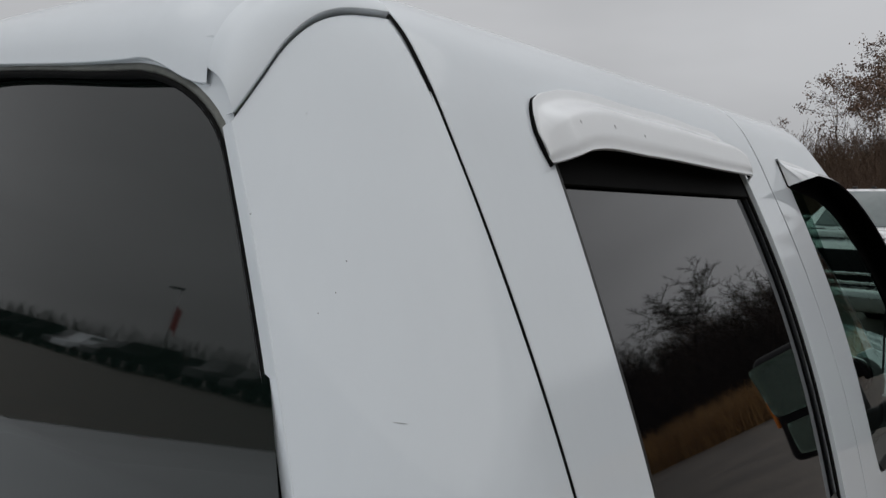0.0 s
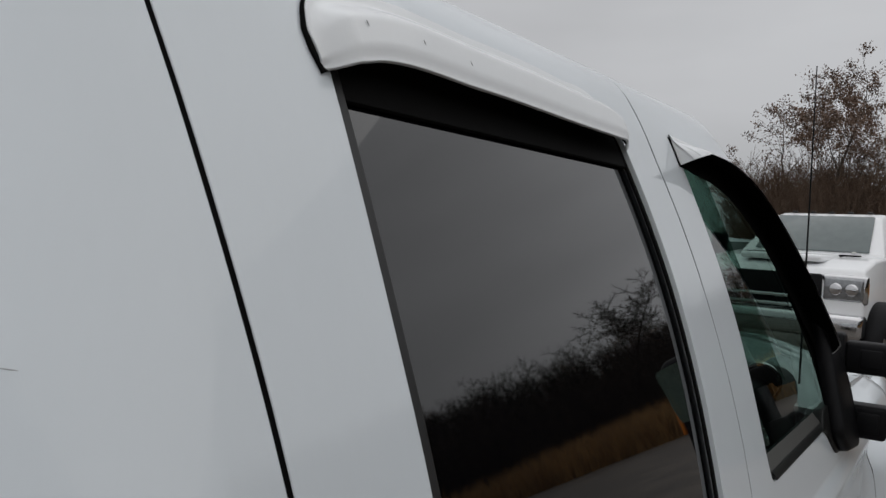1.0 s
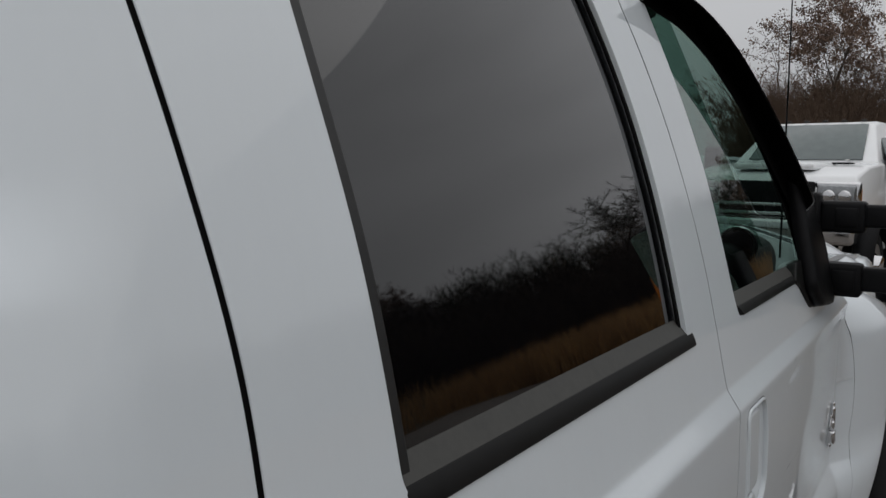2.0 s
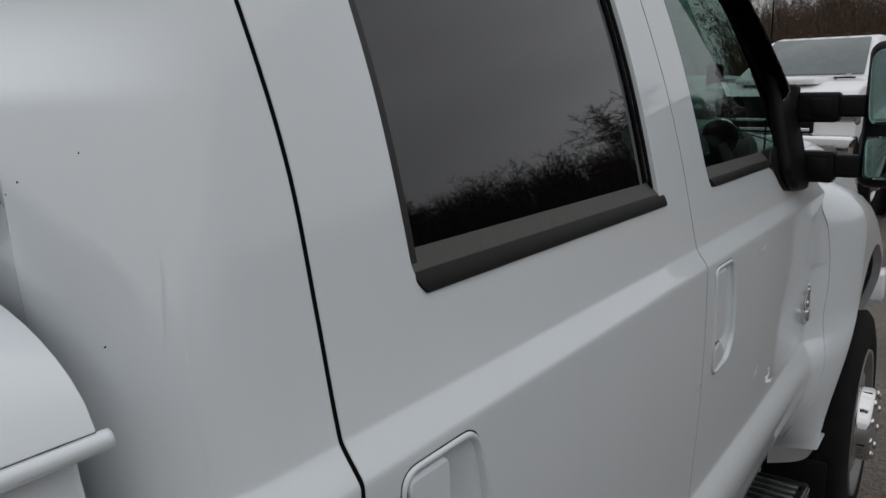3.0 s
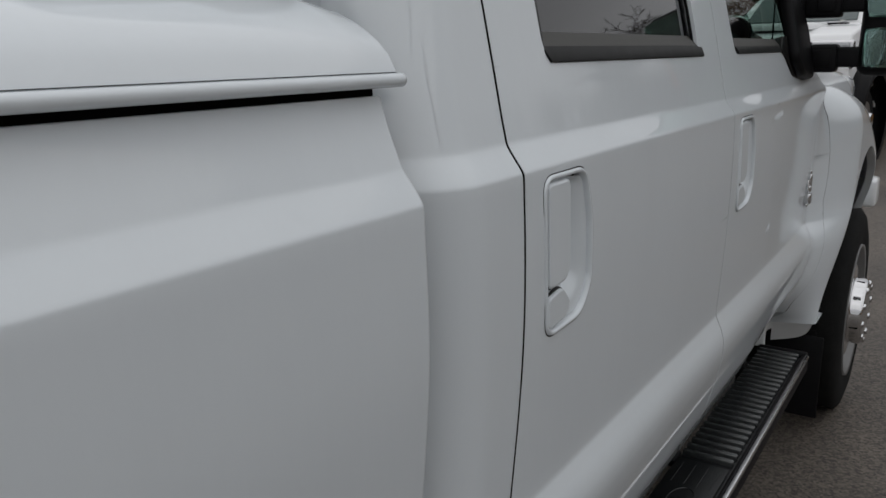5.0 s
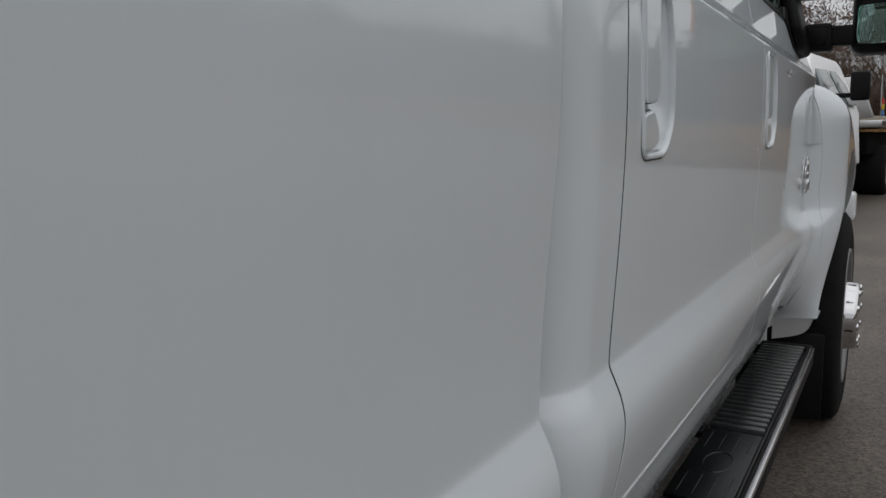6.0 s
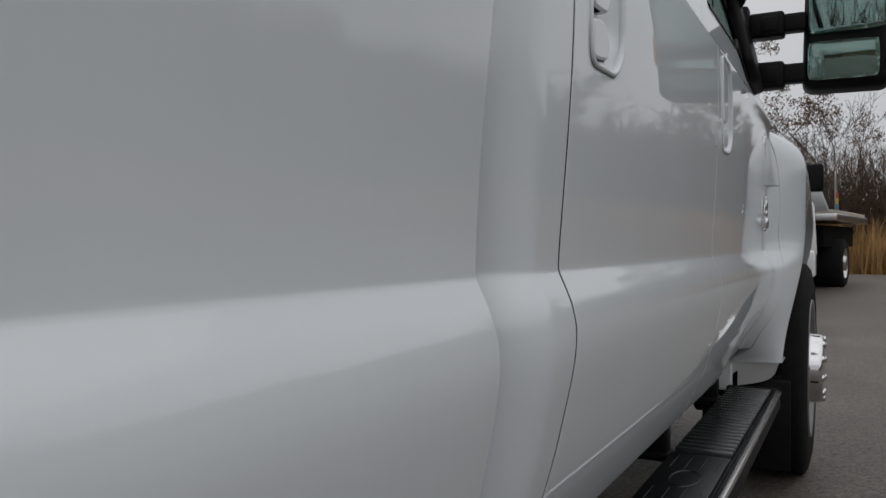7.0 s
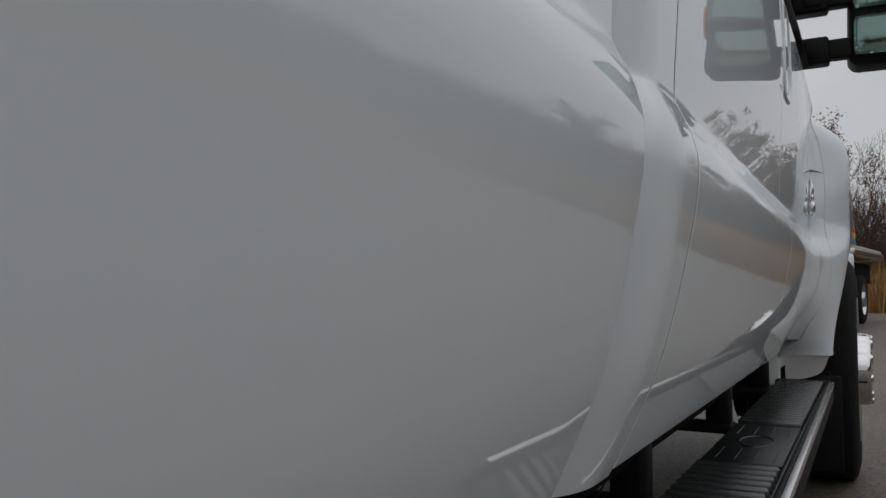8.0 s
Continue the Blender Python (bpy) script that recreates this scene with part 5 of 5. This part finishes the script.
brush("brush_ahead", 1, 4200, lambda r: ((lambda x: (x, 22.5 + abs(r.gauss(0, 5)), r.uniform(1.3, 3.2) if x > -6 else r.uniform(0.5, 1.3)))(r.uniform(-16, 4))), "dense leafless brown brush behind the lot")
# right of x = 4 the brush takes the darkened copy for its reflection
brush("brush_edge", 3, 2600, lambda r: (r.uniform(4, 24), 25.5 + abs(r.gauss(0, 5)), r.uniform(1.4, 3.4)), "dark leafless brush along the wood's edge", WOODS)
brush("brush_thicket", 7, 1500, lambda r: (r.uniform(-6.6, -2.6), 26.5 + abs(r.gauss(0, 3)), r.uniform(1.8, 3.9)), "tangled brown thicket behind the parked pickup")
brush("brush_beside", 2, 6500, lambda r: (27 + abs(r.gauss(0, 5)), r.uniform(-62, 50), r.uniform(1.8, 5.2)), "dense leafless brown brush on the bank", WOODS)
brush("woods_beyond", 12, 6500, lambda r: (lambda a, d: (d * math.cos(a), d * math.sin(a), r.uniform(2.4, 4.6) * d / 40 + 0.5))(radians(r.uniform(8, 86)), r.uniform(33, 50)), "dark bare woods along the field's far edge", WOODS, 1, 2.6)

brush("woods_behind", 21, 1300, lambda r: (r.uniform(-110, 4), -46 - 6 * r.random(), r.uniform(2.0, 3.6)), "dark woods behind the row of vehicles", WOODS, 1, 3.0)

# ---- flatbed truck ahead ----
flat = thing("flatbed_truck", "white work truck with an aluminium flatbed, parked on asphalt", "truck", (-1.3, 12.6, 0.12), 180 - 8)


def side_shape(outline, half, inset_top, name, material, parent):
    """A body from a side outline of (y, z), as wide as 2 * half, drawn in above its waist."""
    bm = bmesh.new()
    left, right = [], []
    zs = [p[1] for p in outline]
    z_mid = 1.25
    for y, z in outline:
        w = half - inset_top * max(0.0, (z - z_mid) / (max(zs) - z_mid)) if max(zs) > z_mid else half
        left.append(bm.verts.new((-w, y, z)))
        right.append(bm.verts.new((w, y, z)))
    bm.faces.new(left)
    bm.faces.new(right[::-1])
    n = len(outline)
    for k in range(n):
        bm.faces.new((left[k], right[k], right[(k + 1) % n], left[(k + 1) % n]))
    bmesh.ops.recalc_face_normals(bm, faces=bm.faces[:])
    bmesh.ops.bevel(bm, geom=bm.edges[:], offset=0.035, segments=3, profile=0.5, affect="EDGES")
    return part(name, bm, material, parent)


side_shape([(-0.35, 0.55), (-0.35, 1.30), (-0.32, 1.98), (-0.15, 2.06), (1.15, 2.07), (1.40, 2.02), (1.98, 1.56), (1.98, 0.55)], 0.98, 0.36, "cab", CLEAN_WHITE, flat)
side_shape([(1.9, 0.80), (1.9, 1.55), (2.6, 1.50), (3.05, 1.41), (3.14, 1.28), (3.14, 0.80)], 0.95, 0.05, "bonnet", CLEAN_WHITE, flat)
part("bonnet_bulge", rbox(0.9, 1.1, 0.08, (0, 2.45, 1.505), 0.035, 3), CLEAN_WHITE, flat)
for x in (-0.30, 0.30):
    part("bonnet_vent", rbox(0.22, 0.10, 0.02, (x * 1.8, 2.25, 1.542), 0.006), TRIM, flat)
part("grille", rbox(1.05, 0.06, 0.40, (0, 3.15, 1.14), 0.02, 2), TRIM, flat)
for k in range(2):
    part("grille_bar", rbox(1.0, 0.03, 0.035, (0, 3.185, 0.98 + 0.10 * k), 0.01), CHROME, flat)
for x in (-0.74, 0.74):
    lamp = part("headlight", rbox(0.40, 0.14, 0.25, (x, 3.09, 1.19), 0.03, 3), LAMP_GLASS, flat)
    part("lamp_surround", rbox(0.46, 0.10, 0.31, (x, 3.085, 1.19), 0.03, 3), CHROME, lamp)
    for dx in (-0.09, 0.07):
        part("projector", lathe([(0.0, 0.0), (0.045, 0.004), (0.062, 0.02), (0.066, 0.035), (0.058, 0.04), (0.0, 0.045)], "y", (x + dx, 3.135, 1.19), 20), CHROME, lamp)
    part("amber_corner", rbox(0.07, 0.16, 0.16, (x + math.copysign(0.18, x), 3.05, 1.20), 0.02), AMBER, flat)
    part("wheel_flare", lathe([(0.50, -0.16), (0.60, -0.16), (0.60, 0.02), (0.56, 0.05), (0.50, 0.03)], "x", (x + math.copysign(0.22, x), 2.55, 0.46), 40), TRIM, flat)
part("bumper", rbox(1.95, 0.25, 0.26, (0, 3.18, 0.80), 0.05, 3), CHROME, flat)
screen = rbox(1.34, 0.02, 0.70, (0, 0, 0), 0.008, 2, taper=(0.86, 1))
bmesh.ops.transform(screen, matrix=Matrix.Translation((0, 1.70, 1.805)) @ Matrix.Rotation(radians(51), 4, "X"), verts=screen.verts[:])
part("windscreen", screen, TRUCK_GLASS, flat)
for x in (-0.46, -0.23, 0.0, 0.23, 0.46):
    part("roof_lamp", rbox(0.062, 0.045, 0.026, (x, 1.20, 2.083), 0.011, 2), SEAL_SHADE_GREY, flat)
tag = rbox(0.14, 0.006, 0.12, (0, 0, 0), 0.002)
bmesh.ops.transform(tag, matrix=Matrix.Translation((-0.52, 1.925, 1.625)) @ Matrix.Rotation(radians(51), 4, "X") @ Matrix.Rotation(radians(35), 4, "Y"), verts=tag.verts[:])
part("windscreen_tag", tag, PAPER, flat)
for x in (-1, 1):
    win = rounded([(0.55, 1.40), (1.55, 1.40), (1.28, 1.86), (0.58, 1.90)], 0.05)
    part("side_window", slab(win, 0.02, 0.004, lambda a, b, h, x=x: Vector((x * (0.985 - 0.42 * (b - 1.25) / 0.82 + 0.012 + h), a, b))), TRUCK_GLASS, flat)
    win2 = rounded([(-0.25, 1.40), (0.45, 1.40), (0.46, 1.90), (-0.22, 1.88)], 0.05)
    part("side_window", slab(win2, 0.02, 0.004, lambda a, b, h, x=x: Vector((x * (0.985 - 0.42 * (b - 1.25) / 0.82 + 0.012 + h), a, b))), TRUCK_GLASS, flat)
    m = part("door_mirror", rbox(0.22, 0.12, 0.36, (x * 1.30, 1.62, 1.58), 0.04, 3), TRIM, flat)
    part("mirror_arm", rbox(0.28, 0.05, 0.06, (x * 1.05, 1.62, 1.47), 0.015), TRIM, flat)
part("flatbed_deck", rbox(2.35, 3.0, 0.07, (0, -2.1, 1.22), 0.012, 2), DECK, flat, "pale weathered flatbed deck")
part("deck_rail", rbox(2.42, 3.05, 0.11, (0, -2.1, 1.14), 0.015, 2), ALU, flat)
part("headboard", rbox(2.2, 0.06, 0.62, (0, -0.62, 1.53), 0.02, 2, taper=(0.8, 1)), ALU, flat)
gusset = [(-0.60, 1.24), (-0.98, 1.24), (-0.90, 1.42), (-0.68, 1.84), (-0.60, 1.86)]
for x in (-1.16, 1.16):
    part("headboard_gusset", slab(rounded(gusset, 0.03), 0.02, 0.004, lambda a, b, h, x=x: Vector((x + math.copysign(h + 0.01, x), a, b))), ALU, flat)
for k, mat_k in enumerate((BLUE, YELLOW, RED)):
    part("sticker", rbox(0.004, 0.22, 0.085, (-1.173, -0.79, 1.30 + 0.088 * k), 0.001), mat_k, flat)
part("frame_rails", rbox(0.9, 5.2, 0.22, (0, -0.6, 0.72), 0.02), DARK, flat)
# near-black block added in place of the shade below the deck
part("tool_box_shadow", rbox(2.0, 2.8, 0.35, (0, -2.1, 0.85), 0.02), DARK, flat)
for x, y, w in ((-0.88, 2.55, 0.26), (0.88, 2.55, 0.26), (-0.90, -1.75, 0.50), (0.90, -1.75, 0.50)):
    h = math.copysign(w / 2, x)
    wl2 = new("wheel")
    wl2.parent = flat
    wl2.location = (x, y, 0.41)
    part("tyre", lathe([(0.25, -w / 2), (0.36, -w / 2), (0.40, -w / 2 + 0.04), (0.405, 0), (0.40, w / 2 - 0.04), (0.36, w / 2), (0.25, w / 2)], "x", (0, 0, 0), 40), TYRE, wl2)
    if y > 0:
        part("hub_cover", lathe([(0.15, h * 0.75), (0.15, h * 1.0), (0.125, h * 1.12), (0.12, h * 1.55), (0.10, h * 1.62), (0.0, h * 1.64)], "x", (0, 0, 0), 32), CHROME, wl2)
    part("rim", lathe([(0.26, h), (0.24, h * 0.9), (0.22, h * 0.72), (0.13, h * 0.75), (0.12, h * 1.05), (0.0, h * 1.06)], "x", (0, 0, 0), 32), ALU, wl2)

# ---- parked vehicles behind, and a lamp post with a flag ----
def parked_car(at, rz, paint, label, pickup=False):
    c = thing("parked_car", label, "car", at, rz, group="row of parked vehicles")
    if pickup:
        side_shape([(-2.7, 0.55), (-2.7, 1.25), (-0.6, 1.25), (-0.45, 1.85), (0.8, 1.87), (1.5, 1.25), (2.6, 1.12), (2.75, 0.6)], 0.98, 0.18, "body", paint, c)
    else:
        side_shape([(-2.3, 0.45), (-2.3, 1.05), (-1.9, 1.62), (0.5, 1.66), (1.2, 1.05), (2.1, 0.92), (2.25, 0.5)], 0.92, 0.2, "body", paint, c)
    for sx in (-1, 1):
        z1 = 1.78 if pickup else 1.56
        z0 = 1.30 if pickup else 1.10
        y0, y1 = (-0.4, 1.2) if pickup else (-1.7, 0.9)
        w = rounded([(y0, z0), (y1, z0), (y1 - 0.45, z1), (y0 + 0.08, z1)], 0.05)
        part("window", slab(w, 0.03, 0.004, lambda a, b, h, sx=sx: Vector((sx * (0.86 - 0.18 * (b - z0) + h + 0.015), a, b))), TRUCK_GLASS, c)
        for y in (-1.5, 1.5):
            part("wheel", lathe([(0.2, -0.1), (0.33, -0.1), (0.35, 0), (0.33, 0.1), (0.2, 0.1), (0.0, 0.08)], "x", (sx * 0.85, y, 0.35), 24), TYRE, c)
    return c


rng = random.Random(4)
for x in np.arange(-86, -16, 2.8):
    kind_k = rng.choice((0, 0, 2, 2, 2, 0, 2, 1))
    parked_car((float(x), -30.0 + rng.uniform(-0.6, 0.6), 0), rng.uniform(-4, 4), (GREY_CAR, PAINT, DARK)[kind_k], ("grey", "white", "black")[kind_k] + " parked vehicle in the row behind", rng.random() < 0.6)
parked_car((-5.6, 19.5, 0.2), 172, PAINT, "white parked car seen through the cab glass")
parked_car((23.0, 33.5, float(ground_z(23.0, 33.5))), 58, PAINT, "white car parked at the field's edge")
post = thing("lamp_post", "tall lamp post with a small red flag", "street lamp", (-57.0, -38.0, 0))
part("pole", tube([(0, 0, -0.05), (0, 0, 3.5), (0, 0, 7.0)], 0.09, 10, 0.07), ALU, post)
part("lamp_head", rbox(1.5, 0.35, 0.16, (-0.6, 0, 6.95), 0.04), TRIM, post)
fv, ff = [], []
for i in range(9):
    for j in range(6):
        fv.append((0.06 + 0.11 * i, 0.08 * math.sin(i * 0.9 + j * 0.3), 5.6 - 0.40 * j - 0.09 * i))
for i in range(8):
    for j in range(5):
        ff.append((i * 6 + j, i * 6 + j + 1, i * 6 + j + 7, i * 6 + j + 6))
raw("flag", fv, ff, FLAG_RED, post)

# ---- chips and scratches in the paint ----
def on_quarter(y, z, out):
    s = s_of(z)
    u = u_of_y(y, s)
    return Vector(quarter(u, s) + normal_at(quarter, u, s) * out), Vector(normal_at(quarter, u, s))


def chip(p, n, size, long=1.0, turn=0.0, material=TRIM):
    """A small chip: a low flake on the surface."""
    a = n.orthogonal().normalized()
    b = n.cross(a)
    m = Matrix((a, b, n)).transposed()
    bm = bmesh.new()
    ring = [(1.0, 0.15), (0.7, 0.85), (-0.2, 1.0), (-0.9, 0.5), (-0.8, -0.6), (0.1, -1.0), (0.8, -0.5)]
    rot = Matrix.Rotation(turn, 3, "Z")
    low = [bm.verts.new(p + m @ (rot @ Vector((x * size * long, y * size, 0.0)))) for x, y in ring]
    mid = bm.verts.new(p + n * 0.0003)
    for k in range(7):
        bm.faces.new((low[k], low[(k + 1) % 7], mid))
    part("paint_chip", bm, material, truck, smooth=False)


for y, z, size in ((0.264, 1.798, 0.0007), (0.255, 1.775, 0.0007), (0.245, 1.760, 0.0006), (0.227, 1.831, 0.0007), (0.268, 1.909, 0.0006), (0.243, 1.402, 0.0011), (0.250, 1.523, 0.0009), (0.218, 1.507, 0.0009), (0.210, 1.500, 0.0007)):
    p, n = on_quarter(y, z, 0.0004)
    chip(p, n, size * 0.62, 1.3, y * 90)
p, n = on_quarter(0.267, 1.686, 0.0004)
chip(p, n, 0.00035, 16.0, -0.7, SCRATCH)
for y, k, size in ((-0.10, 9.0, 0.0009), (0.09, 10.0, 0.0008), (-0.32, 7.0, 0.0010), (0.02, 13.0, 0.0008)):
    q = lid_top(y, k)
    n = Vector(normal_at(lid_top, y, k))
    n = n if n.z > 0 else -n
    chip(Vector(q) + n * 0.0004, n, size * 0.8, 1.4, k)
for y, z in ((0.540, 1.914), (0.617, 1.916), (0.690, 1.912)):
    p = door_place(y, z, 0.0275)
    chip(p, Vector((0.95, 0.0, 0.3)).normalized(), 0.0007, 4.0, 1.2)


def streak(y0, z0, y1, z1, wide, bend=0.0):
    """A faint run of dirt down the cab's rear corner."""
    bm, last = bmesh.new(), None
    for k in range(13):
        t = k / 12
        y = y0 + (y1 - y0) * t + bend * math.sin(5.0 * t)
        p, n = on_quarter(y, z0 + (z1 - z0) * t, 0.0003)
        half = wide * (math.sin(math.pi * min(1.0, 0.06 + 0.92 * t)) ** 0.7) * (0.75 + 0.25 * math.sin(11 * t + 40 * y0))
        side = n.cross(Vector((0, 0, 1))).normalized()
        pair = (bm.verts.new(p - side * half), bm.verts.new(p + side * half))
        if last:
            bm.faces.new((last[0], last[1], pair[1], pair[0]))
        last = pair
    part("dirt_streak", bm, DIRT, truck)


for run in ((0.280, 1.455, 0.270, 1.385, 0.0006, 0.001), (0.283, 1.40, 0.278, 1.30, 0.0014, -0.001)):
    streak(*run)
